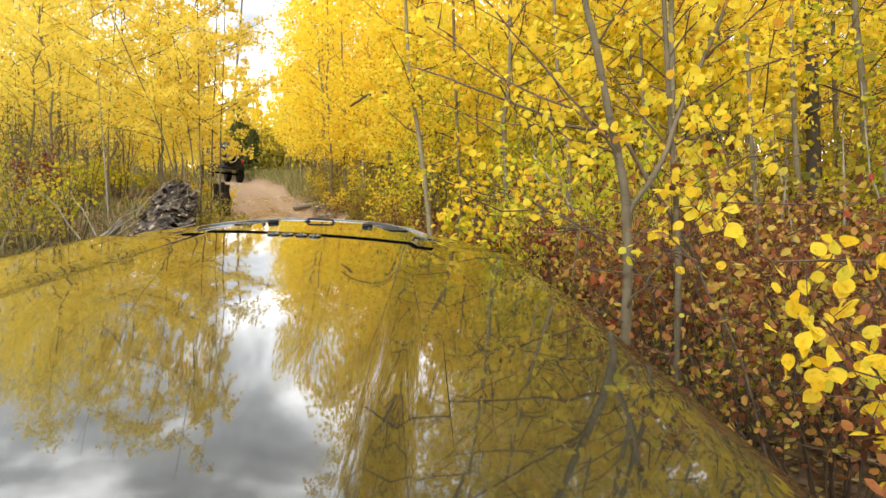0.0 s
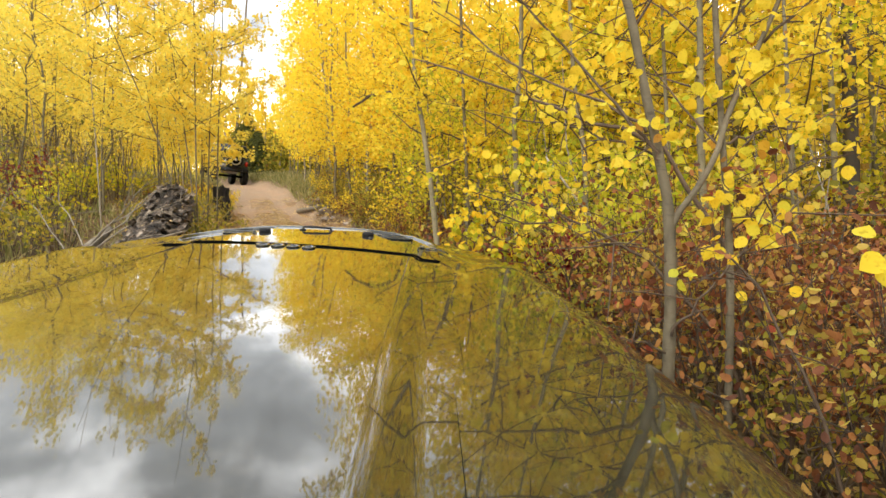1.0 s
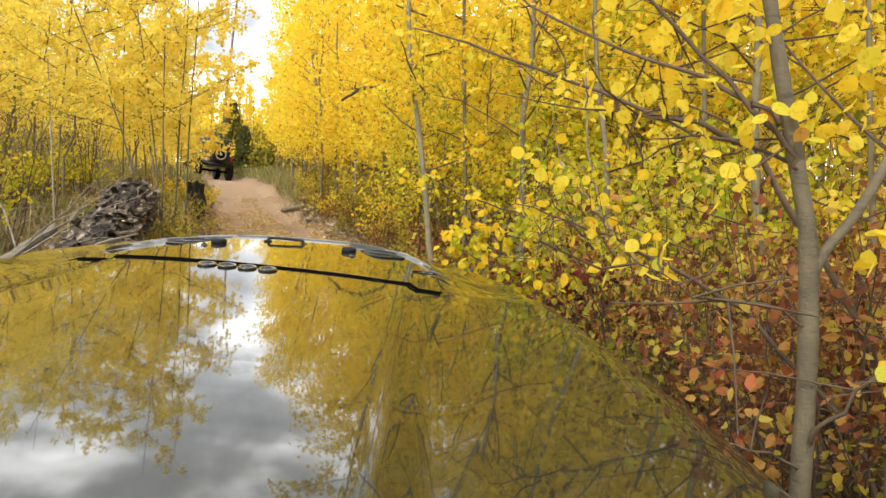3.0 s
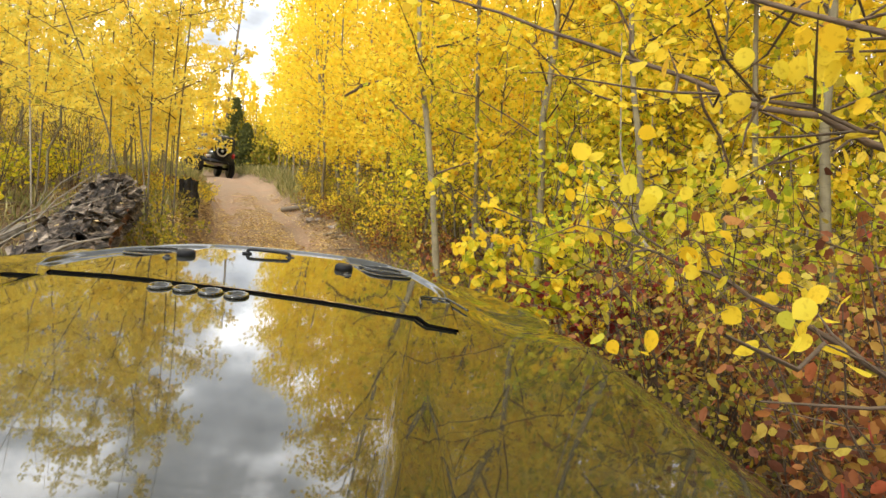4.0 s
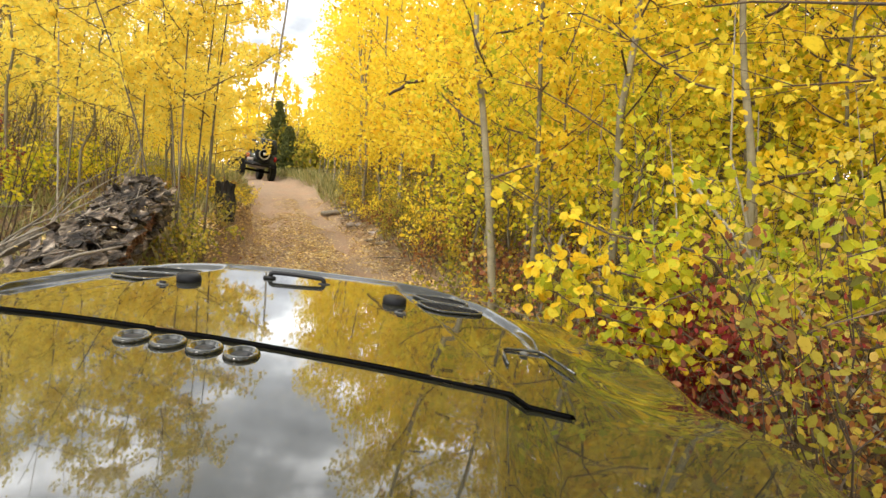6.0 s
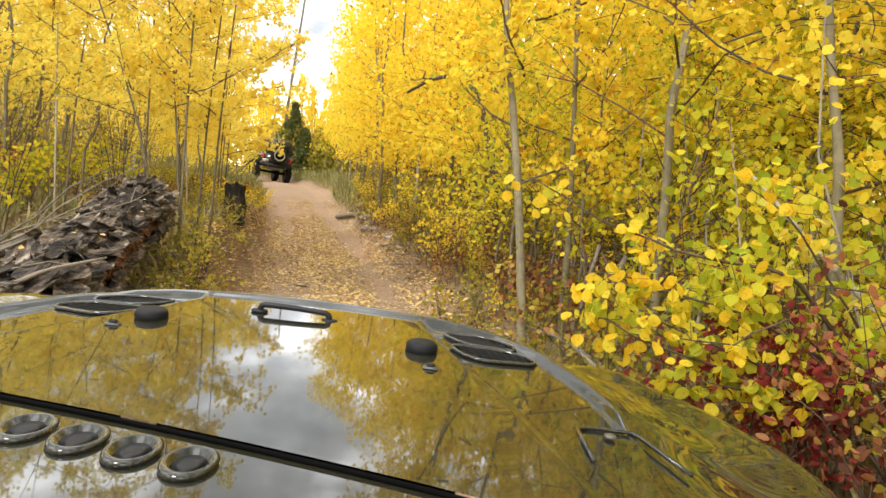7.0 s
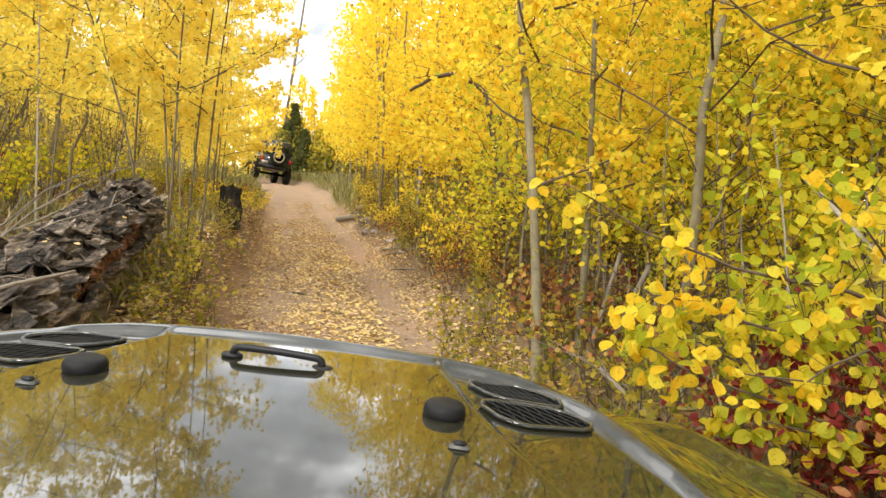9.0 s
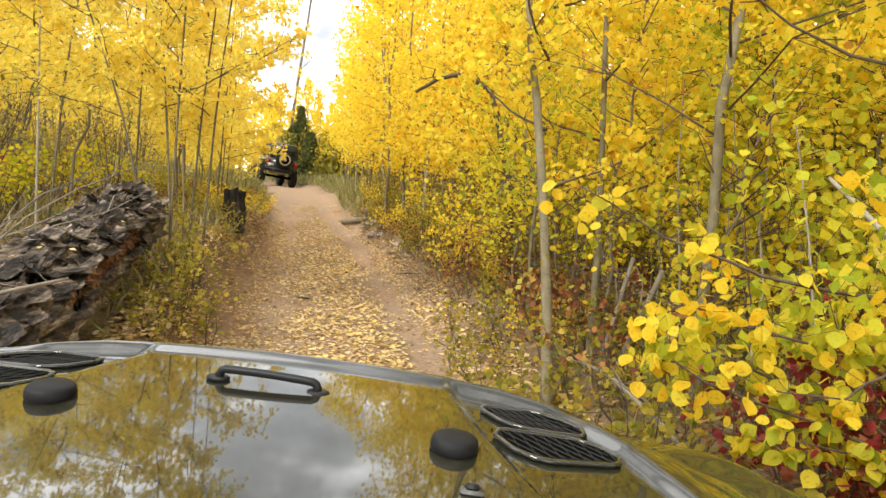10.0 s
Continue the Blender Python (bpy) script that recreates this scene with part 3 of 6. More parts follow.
# ---------------------------------------------------------------- the vehicle ahead on the trail
def build_ahead():
    m = Matrix.Translation((-12.1, 37.2, float(ground_z(-12.1, 37.2)) + 0.21)) @ pose(0, 0, 0, 5.0, 0, 33) @ pose(0, 0, 0, 0, 4, 0) @ Matrix.Diagonal((1.08, 1.08, 1.08, 1))
    jeep = thing("boxy_off_road_vehicle", m, "dark boxy off-road vehicle with rear spare wheel, tilted on the trail", "vehicle")
    W = 1.60

    def body(name, size, c, bevel, mat, parent, label=""):
        return part(name, box_bm(size, c, bevel, None, 3), mat, parent, label)

    body("body", (W, 3.2, 0.62), (0, 1.75, 0.92), 0.06, M_PAINT_DARK, jeep)
    body("bonnet", (1.35, 1.2, 0.12), (0, 3.3, 1.25), 0.05, M_PAINT_DARK, jeep)
    bm = box_bm((W - 0.06, 2.3, 0.72), (0, 1.25, 1.57), 0.07, None, 3)
    for v in bm.verts:
        if v.co.z > 1.6:
            v.co.x *= 0.90
            if v.co.y > 1.5:
                v.co.y -= 0.22
            else:
                v.co.y += 0.06
    top = part("hardtop", bm, M_TOP, jeep, "black hardtop with a pale roof edge")
    # pale slab on top of the black hardtop
    body("roof_edge", (1.30, 2.0, 0.03), (0, 1.22, 1.935), 0.012, M_PLATE, jeep)
    bm = box_bm((1.12, 0.02, 0.48), (0, 0.115, 1.60), 0.008)
    part("rear_window", bm, M_GLASS, top, "dark tinted rear glass")
    for s in (-1, 1):
        part("side_window", box_bm((0.02, 1.0, 0.36), (s * 0.765, 0.95, 1.52), 0.008), M_GLASS, top)
    body("tailgate", (1.22, 0.03, 0.52), (0, 0.145, 0.93), 0.012, M_PAINT_DARK, jeep)
    body("bumper", (1.62, 0.16, 0.20), (0, 0.06, 0.60), 0.03, M_PLASTIC, jeep)
    body("number_plate", (0.31, 0.012, 0.16), (-0.56, 0.10, 0.80), 0.004, M_PLATE, jeep, "pale plate")
    for s in (-1, 1):
        body("tail_light", (0.15, 0.06, 0.24), (s * 0.70, 0.13, 0.97), 0.02, M_LAMP, jeep, "red tail light")
        body("wing_flare", (0.22, 1.0, 0.07), (s * 0.88, 0.75, 0.98), 0.03, M_PLASTIC, jeep)
        body("wing_flare", (0.22, 1.0, 0.07), (s * 0.88, 3.25, 1.02), 0.03, M_PLASTIC, jeep)
        body("wing_mirror", (0.14, 0.08, 0.2), (s * 0.98, 2.35, 1.36), 0.03, M_PLASTIC, jeep)
        body("tow_hook", (0.05, 0.14, 0.06), (s * 0.45, -0.04, 0.56), 0.015, M_TRIM, jeep)
    body("axle", (1.5, 0.12, 0.12), (0, 0.75, 0.27), 0.04, M_BLACK, jeep)
    # pale box under the body, ahead of the rear axle
    body("fuel_tank", (0.8, 0.6, 0.22), (0.05, 1.1, 0.52), 0.05, M_PLATE, jeep, "pale skid plate")

    def wheel(c, turned):
        mm = Matrix.Translation(c) @ turned
        prof = [(0.22, -0.12), (0.37, -0.14), (0.41, -0.11), (0.42, 0), (0.41, 0.11), (0.37, 0.14), (0.22, 0.12)]
        t = part("tyre", lathe_bm(prof, 36, mm), M_RUBBER, jeep)
        g = Geo()
        for k in range(22):
            w = 2 * math.pi * k / 22
            for z0 in (-0.10, 0.03):
                a = mm @ Vector((0.415 * math.cos(w), 0.415 * math.sin(w), z0))
                b = mm @ Vector((0.415 * math.cos(w + 0.05), 0.415 * math.sin(w + 0.05), z0 + 0.07))
                g.tube([a, b], [0.018, 0.018], 4)
        tagged(link("tread", g.mesh("tread"), M_RUBBER, t), kind="stuff")
        return mm, t

    for x, y in ((-0.80, 0.75), (0.80, 0.75), (-0.80, 3.25), (0.80, 3.25)):
        mm, t = wheel((x, y, 0.26), pose(0, 0, 0, 0, 90, 0))
        part("rim", lathe_bm([(0.21, -0.10), (0.21, 0.11), (0.14, 0.125), (0.05, 0.12)], 24, mm), M_TRIM, t)
    mm, t = wheel((0.04, -0.03, 1.14), pose(0, 0, 0, 90, 0, 0))
    prof = [(0.225, 0.128), (0.275, 0.150), (0.285, 0.144), (0.275, 0.126)]
    part("rim_ring", lathe_bm(prof, 32, mm), M_CHROME, t, "bright rim ring")
    part("rim", lathe_bm([(0.215, 0.12), (0.215, 0.153), (0.12, 0.157), (0.06, 0.175), (0.02, 0.18)], 28, mm), M_BLACK, t)
    part("hub_cap", lathe_bm([(0.07, 0.17), (0.07, 0.19), (0.03, 0.20)], 20, mm), M_CHROME, t)
    return jeep


build_ahead()

# ---------------------------------------------------------------- trees


def bend(p, q, n, rng, sag, jitter):
    """A bowed line from p to q."""
    p, q = np.array(p, float), np.array(q, float)
    out = []
    for t in np.linspace(0, 1, n):
        c = p + (q - p) * t
        c[2] += sag * 4 * t * (1 - t)
        if 0 < t < 1:
            c += rng.normal(size=3) * jitter
        out.append(c)
    return out


def tree_meshes(seed, h, r0, crown_from, limbs, reach, leaf_n, leaf, near=False, lean=0.25, low_dead=3):
    """Trunk, limbs and crown of one slender broadleaf tree."""
    rng = np.random.default_rng(seed)
    tr = Geo()
    top = np.array([rng.normal() * lean, rng.normal() * lean, h])
    line = [np.array([0, 0, -0.25])] + bend((0, 0, 0), top, 11, rng, 0, 0.035)
    radii = [r0 * 1.25] + [r0 * (1 - 0.88 * t) + 0.004 for t in np.linspace(0, 1, 11)]
    tr.tube(line, radii, 9)
    br, spots = Geo(), []
    zs = np.array([p[2] for p in line])

    def on_trunk(z):
        return np.array([np.interp(z, zs, [p[k] for p in line]) for k in range(3)])

    for i in range(limbs + low_dead):
        dead = i >= limbs
        u = (i + rng.random()) / limbs if not dead else rng.random() * 0.9
        z = h * (crown_from + (0.97 - crown_from) * u) if not dead else h * crown_from * (0.35 + 0.6 * u)
        w = i * 2.4 + rng.normal() * 0.5
        ln = reach * (1 - 0.62 * u) * (0.7 + 0.6 * rng.random()) * (0.55 if dead else 1)
        rise = 0.35 + 0.55 * u + rng.normal() * 0.15
        a = on_trunk(z)
        b = a + np.array([math.cos(w), math.sin(w), rise]) * ln
        pts = bend(a, b, 5, rng, 0.06 * ln, 0.03)
        rr = max(0.006, r0 * 0.30 * (1 - 0.6 * u))
        br.tube(pts, [rr, rr * 0.8, rr * 0.6, rr * 0.42, rr * 0.2], 4, False)
        if dead:
            continue
        spots += [pts[3], pts[4], pts[4]]
        for k in range(4):
            q = pts[1 + k % 4] if k else pts[2]
            w2 = w + rng.normal() * 1.0
            e = np.array(q) + np.array([math.cos(w2), math.sin(w2), 0.25 + rng.normal() * 0.3]) * ln * (0.28 + 0.25 * rng.random())
            tw = bend(q, e, 3, rng, 0.02, 0.02)
            br.tube(tw, [rr * 0.38, rr * 0.28, rr * 0.12], 3, False)
            spots += [tw[1], tw[2], tw[2]]
    spots = np.array(spots)
    pick = spots[rng.integers(0, len(spots), leaf_n)]
    pos = pick + rng.normal(size=(leaf_n, 3)) * np.array([0.12, 0.12, 0.11]) * (0.6 + 0.4 * reach)
    cr = leaves_mesh("crown", pos, leaf * (0.7 + 0.6 * rng.random(leaf_n)), rng, near)
    return tr.mesh("trunk"), br.mesh("branches"), cr


def make_tree(seed, m, mats, label, group, **kw):
    t = thing("aspen_tree", m, label, "tree", group)
    a, b, c = tree_meshes(seed, **kw)
    link("trunk", a, mats[0], t)
    tagged(link("branchwork", b, mats[1], t), kind="stuff")
    link("crown", c, mats[2], t)
    return t


def shrub_meshes(seed, h, stems, spread, leaf_n, leaf, near=False, twigs=3, narrow=1.0):
    rng = np.random.default_rng(seed)
    st, spots = Geo(), []
    for i in range(stems):
        w = rng.random() * 6.28
        a = np.array([math.cos(w), math.sin(w), 0]) * rng.random() * 0.15
        hh = h * (0.55 + 0.5 * rng.random())
        b = a + np.array([math.cos(w) * spread, math.sin(w) * spread, 0]) * (0.3 + 0.8 * rng.random()) + np.array([0, 0, hh])
        pts = bend(a - np.array([0, 0, 0.12]), b, 5, rng, 0, 0.03)
        r = 0.004 + 0.004 * rng.random()
        st.tube(pts, [r, r * 0.9, r * 0.75, r * 0.55, r * 0.25], 3, False)
        for k in range(twigs):
            q = pts[2 + k % 3]
            e = q + rng.normal(size=3) * np.array([0.16, 0.16, 0.08]) * h + np.array([0, 0, 0.10 * h])
            st.tube([q, e], [r * 0.5, r * 0.2], 3, False)
            spots += [e, (q + e) / 2]
        spots += [pts[4], pts[3]]
    spots = np.array(spots)
    cr = None
    if leaf_n:
        pos = spots[rng.integers(0, len(spots), leaf_n)] + rng.normal(size=(leaf_n, 3)) * 0.055 * max(h, 0.7)
        pos[:, 2] = np.maximum(pos[:, 2], 0.05)
        cr = leaves_mesh("foliage", pos, leaf * (0.7 + 0.6 * rng.random(leaf_n)), rng, near, 0.35, False, narrow)
    return st.mesh("stems"), cr


def make_shrub(seed, m, stem_mat, leaf_m, name, label, group, **kw):
    s = thing(name, m, label, "shrub", group)
    a, c = shrub_meshes(seed, **kw)
    tagged(link("stemwork", a, stem_mat, s), kind="stuff")
    if c:
        link("foliage", c, leaf_m, s)
    return s


def stand(x, y, scale=1.0, turn=0.0, tip=0.0):
    z = float(ground_z(x, y))
    return Matrix.Translation((x, y, z)) @ pose(0, 0, 0, tip, 0, turn) @ Matrix.Diagonal((scale, scale, scale, 1))


R = np.random.default_rng(7)


def bend_open(x, y):
    """True outside the gap through which the trail's bend shows."""
    side = x - (0.07 - 0.29 * (y - 0.3))
    return y > 30 or side < -1.75 or side > 1.9




def planted(kinds, spots, scale, rng, tip=2.5):
    """Builds each kind at its first spot and copies it to the rest."""
    first = {}
    for x, y in spots:
        k = int(rng.integers(0, len(kinds)))
        s = scale[0] + (scale[1] - scale[0]) * float(rng.random())
        m = stand(x, y, 1.0, float(rng.random() * 360), float(rng.normal() * tip))
        if k not in first:
            first[k] = kinds[k](m)
            first[k].scale = (s, s, s)
        else:
            c = copy_thing(first[k], m)
            c.scale = (s, s, s)


def scatter(n, accept, box, gap, rng):
    out = []
    for _ in range(n * 40):
        x, y = box[0] + (box[1] - box[0]) * rng.random(), box[2] + (box[3] - box[2]) * rng.random()
        if accept(x, y) and all((x - a) ** 2 + (y - b) ** 2 > gap ** 2 for a, b in out):
            out.append((x, y))
            if len(out) == n:
                break
    return out


def aspen_kind(seed, leaf_m, label, group, **kw):
    return lambda m: make_tree(seed, m, (M_ASPEN, M_TWIG, leaf_m), label, group, **kw)


GOLD = "slender aspen with pale bark and dense golden leaves"
LIME = "slender aspen with pale bark and yellow-green leaves"
edge_right = [
    aspen_kind(11, M_GOLD, GOLD, "aspens beside the trail", h=7.4, r0=0.048, crown_from=0.26, limbs=38, reach=1.3, leaf_n=3700, leaf=0.074),
    aspen_kind(12, M_GOLD, GOLD, "aspens beside the trail", h=6.6, r0=0.042, crown_from=0.22, limbs=34, reach=1.2, leaf_n=3600, leaf=0.074),
    aspen_kind(13, M_GOLD, GOLD, "aspens beside the trail", h=6.0, r0=0.038, crown_from=0.18, limbs=32, reach=1.15, leaf_n=3400, leaf=0.072),
    aspen_kind(14, M_GOLD, GOLD, "aspens beside the trail", h=8.2, r0=0.055, crown_from=0.30, limbs=38, reach=1.35, leaf_n=3700, leaf=0.074),
]
right_spots = scatter(46, lambda x, y: (2.0 if y > 7.4 else 2.9 if y > 5.2 else 4.4) < off_trail(x, y) < 7.5, (-7, 9, 1.5, 27), 0.85, R)
deep_spots = scatter(46, lambda x, y: 6.5 < off_trail(x, y) < 20, (-4, 22, -2, 42), 1.5, R)
DEEP = "tall aspen deep in the wood with golden leaves"
deep_kinds = [
    aspen_kind(18, M_GOLD, DEEP, "aspens deep in the wood", h=8.0, r0=0.045, crown_from=0.20, limbs=16, reach=1.35, leaf_n=1750, leaf=0.10),
    aspen_kind(19, M_GOLD, DEEP, "aspens deep in the wood", h=7.2, r0=0.040, crown_from=0.18, limbs=15, reach=1.3, leaf_n=1650, leaf=0.10),
    aspen_kind(20, M_PALE, DEEP, "aspens deep in the wood", h=7.6, r0=0.040, crown_from=0.18, limbs=15, reach=1.3, leaf_n=1650, leaf=0.10),
]
planted(deep_kinds[:2], deep_spots, (0.95, 1.3), R)
near_kinds = [
    aspen_kind(25, M_GOLD, GOLD, "aspens beside the trail", h=6.4, r0=0.036, crown_from=0.26, limbs=32, reach=1.15, leaf_n=2300, leaf=0.050, low_dead=9, near="mid"),
    aspen_kind(26, M_GREEN, LIME, "aspens beside the trail", h=2.7, r0=0.02, crown_from=0.14, limbs=24, reach=0.9, leaf_n=1500, leaf=0.045, low_dead=8, near="mid"),
]
planted(near_kinds, [p for p in right_spots if p[1] < 9.5], (0.85, 1.1), R)
planted([edge_right[0], edge_right[2], edge_right[1]], [p for p in right_spots if 9.5 <= p[1] < 13], (0.85, 1.1), R)
planted([edge_right[0], edge_right[1], edge_right[3]], [p for p in right_spots if 13 <= p[1] < 17], (0.85, 1.15), R)
planted(deep_kinds[:2], [p for p in right_spots if p[1] >= 17], (0.85, 1.1), R)

edge_left = [
    aspen_kind(21, M_PALE, GOLD, "aspens on the bank", h=6.4, r0=0.030, crown_from=0.20, limbs=30, reach=1.15, leaf_n=2200, leaf=0.072),
    aspen_kind(22, M_PALE, GOLD, "aspens on the bank", h=5.6, r0=0.025, crown_from=0.24, limbs=28, reach=1.1, leaf_n=2200, leaf=0.072),
    aspen_kind(23, M_PALE, GOLD, "aspens on the bank", h=7.2, r0=0.034, crown_from=0.27, limbs=30, reach=1.2, leaf_n=2200, leaf=0.072),
]
left_spots = scatter(21, lambda x, y: bend_open(x, y) and -7.5 < off_trail(x, y) < -2.9 and (y > 9.6 or x < -5.2), (-20, -3, 6.5, 30), 0.9, R)
planted(edge_left, [p for p in left_spots if p[1] < 16], (0.62, 0.88), R)
planted(deep_kinds[1:], [p for p in left_spots if p[1] >= 16], (0.55, 0.8), R)
deep_left = scatter(12, lambda x, y: -22 < off_trail(x, y) < -6.5, (-34, -5, 2, 42), 1.6, R)
planted(deep_kinds[1:], deep_left, (0.5, 0.75), R)
saplings = [
    aspen_kind(16, M_GOLD, "bushy young aspen with golden leaves", "young aspens", h=3.9, r0=0.020, crown_from=0.24, limbs=22, reach=0.8, leaf_n=1900, leaf=0.068, low_dead=1),
    aspen_kind(17, M_LIME, "bushy young aspen with yellow-green leaves", "young aspens", h=3.6, r0=0.018, crown_from=0.20, limbs=20, reach=0.75, leaf_n=1700, leaf=0.066, low_dead=1),
]
sap_spots = scatter(40, lambda x, y: 2.1 < off_trail(x, y) < 5.0, (-7, 6, 8.6, 30), 0.7, R)
planted(saplings, [p for p in sap_spots if p[1] < 13], (0.8, 1.25), R, 4)
planted(saplings[:1], [p for p in sap_spots if p[1] >= 13] + [(2.3, 8.3), (1.6, 9.6), (2.9, 6.7)], (1.0, 1.35), R, 4)
planted(near_kinds, [(2.1, 8.9), (3.3, 7.4), (1.5, 10.4), (2.7, 10.4)], (0.85, 1.0), R, 2)
sap_left = scatter(20, lambda x, y: bend_open(x, y) and -6.5 < off_trail(x, y) < -2.2 and (y > 13.5 or off_trail(x, y) < -3.4), (-13, -4, 10.5, 30), 0.8, R)
planted([aspen_kind(15, M_PALE, "bushy young aspen with pale golden leaves", "young aspens", h=3.9, r0=0.018, crown_from=0.30, limbs=22, reach=0.85, leaf_n=1700, leaf=0.066, low_dead=1)], sap_left, (0.8, 1.2), R, 4)
green_young = [aspen_kind(s, M_GREEN, "low young aspen with green and yellow-green leaves", "green young aspens", h=h, r0=0.013, crown_from=0.22, limbs=22, reach=0.75, leaf_n=1050, leaf=0.045, near="mid", low_dead=6) for s, h in ((27, 2.5), (28, 2.2))]
planted(green_young, [(0.62, 9.2), (1.0, 8.0), (1.4, 8.8), (1.75, 7.7), (2.2, 8.5), (1.9, 9.5), (2.6, 7.5), (1.3, 9.9), (2.4, 6.9), (3.0, 8.3), (0.3, 10.2), (2.9, 6.4), (-0.2, 10.7), (0.15, 11.3), (0.0, 9.9)], (0.9, 1.25), R, 4)
far_spots = scatter(26, lambda x, y: abs(off_trail(x, y)) > 2.6 and y > 37, (-34, 8, 37, 60), 1.8, R)
planted(deep_kinds[:2], far_spots, (0.8, 1.05), R)
planted(deep_kinds[:2], [(-6.2, 35), (-5.0, 33), (-7.6, 37), (-8.5, 39.5), (-6.8, 38.5), (-5.6, 36.5), (-4.6, 26), (-5.3, 28), (-5.9, 30), (-4.9, 29.2), (-6.9, 32.6), (-3.4, 21), (-2.7, 19.4), (-3.9, 23.6), (-4.2, 24.8), (-2.0, 17.6)], (1.0, 1.25), R, 2)
BEND = ((-12.9, 35.0), (-8.0, 35.5), (-14.6, 43.0), (-13.3, 45.0), (-12.0, 44.0), (-10.9, 43.0), (-9.6, 41.5), (-9.0, 38.0))
planted(deep_kinds[:1], [p for p in BEND if abs(off_trail(*p)) > 2.2], (0.75, 0.88), R, 2)

# ---------------------------------------------------------------- single trees that stand out
def limb_tree(name, stems, limbs, leaf_m, leaf_n, leaf, label, seed, near=True, trunk_mat=None, group=""):
    """A tree given by its stems and limbs: lists of points with first and last radius."""
    rng = np.random.default_rng(seed)
    base = stems[0][0][0]
    t = thing(name, Matrix.Translation(base), label, "tree", group)
    o = np.array(base)

    def fine(pts, n=4):
        pts = [np.array(p, float) - o for p in pts]
        out = []
        for i in range(len(pts) - 1):
            a, b = pts[i], pts[i + 1]
            pa, pb = pts[max(i - 1, 0)], pts[min(i + 2, len(pts) - 1)]
            for q in range(n):
                u = q / n
                out.append(0.5 * ((2 * a) + (b - pa) * u + (2 * pa - 5 * a + 4 * b - pb) * u * u + (3 * a - pa - 3 * b + pb) * u ** 3))
        return out + [pts[-1]]

    for pts, r0, r1 in stems:
        g = Geo()
        ln = fine(pts)
        g.tube(ln, [(r0 + (r1 - r0) * i / (len(ln) - 1)) * (1 + 0.05 * math.sin(i * 2.3) + 0.04 * math.sin(i * 0.9 + r0 * 400)) for i in range(len(ln))], 12)
        link("trunk" if r0 > 0.018 else "stem", g.mesh("trunk"), trunk_mat or (M_ASPEN if r0 > 0.018 else M_LIMB), t)
    spots, tw = [], Geo()
    for pts, r0, r1, *bareness in limbs:
        g = Geo()
        ln = fine(pts)
        ln = [p + rng.normal(size=3) * 0.007 * (0 < i < len(ln) - 1) for i, p in enumerate(ln)]
        thin = 0.78 if near else 1.0
        g.tube(ln, [(r0 + (r1 - r0) * i / (len(ln) - 1)) * thin for i in range(len(ln))], 7)
        n = len(ln)
        length = float(np.linalg.norm(ln[-1] - ln[0]))
        for k in range(int(5 + length * 6)):
            i = int(n * (0.25 + 0.75 * rng.random())) - 1
            q = ln[max(i, 0)]
            e = q + rng.normal(size=3) * np.array([0.16, 0.14, 0.10]) + np.array([0, 0, 0.04])
            tw.tube([q, (q + e) / 2 + rng.normal(size=3) * 0.012, e], [0.0035, 0.0028, 0.0014], 4, False)
            if not bareness or rng.random() > bareness[0]:
                spots += [e, e, (q + e) / 2]
        spots.append(ln[-1])
        link("limb", g.mesh("limb"), M_TWIG, t)
    tagged(link("twig_growth", tw.mesh("twig_growth"), M_TWIG, t), kind="stuff")
    spots = np.array(spots)
    pos = spots[rng.integers(0, len(spots), leaf_n)] + rng.normal(size=(leaf_n, 3)) * 0.035
    link("crown", leaves_mesh("crown", pos, leaf * (0.75 + 0.5 * rng.random(leaf_n)), rng, near, 0.9), leaf_m, t)
    return t


def gz(x, y, dz=-0.15):
    return (x, y, float(ground_z(x, y)) + dz)


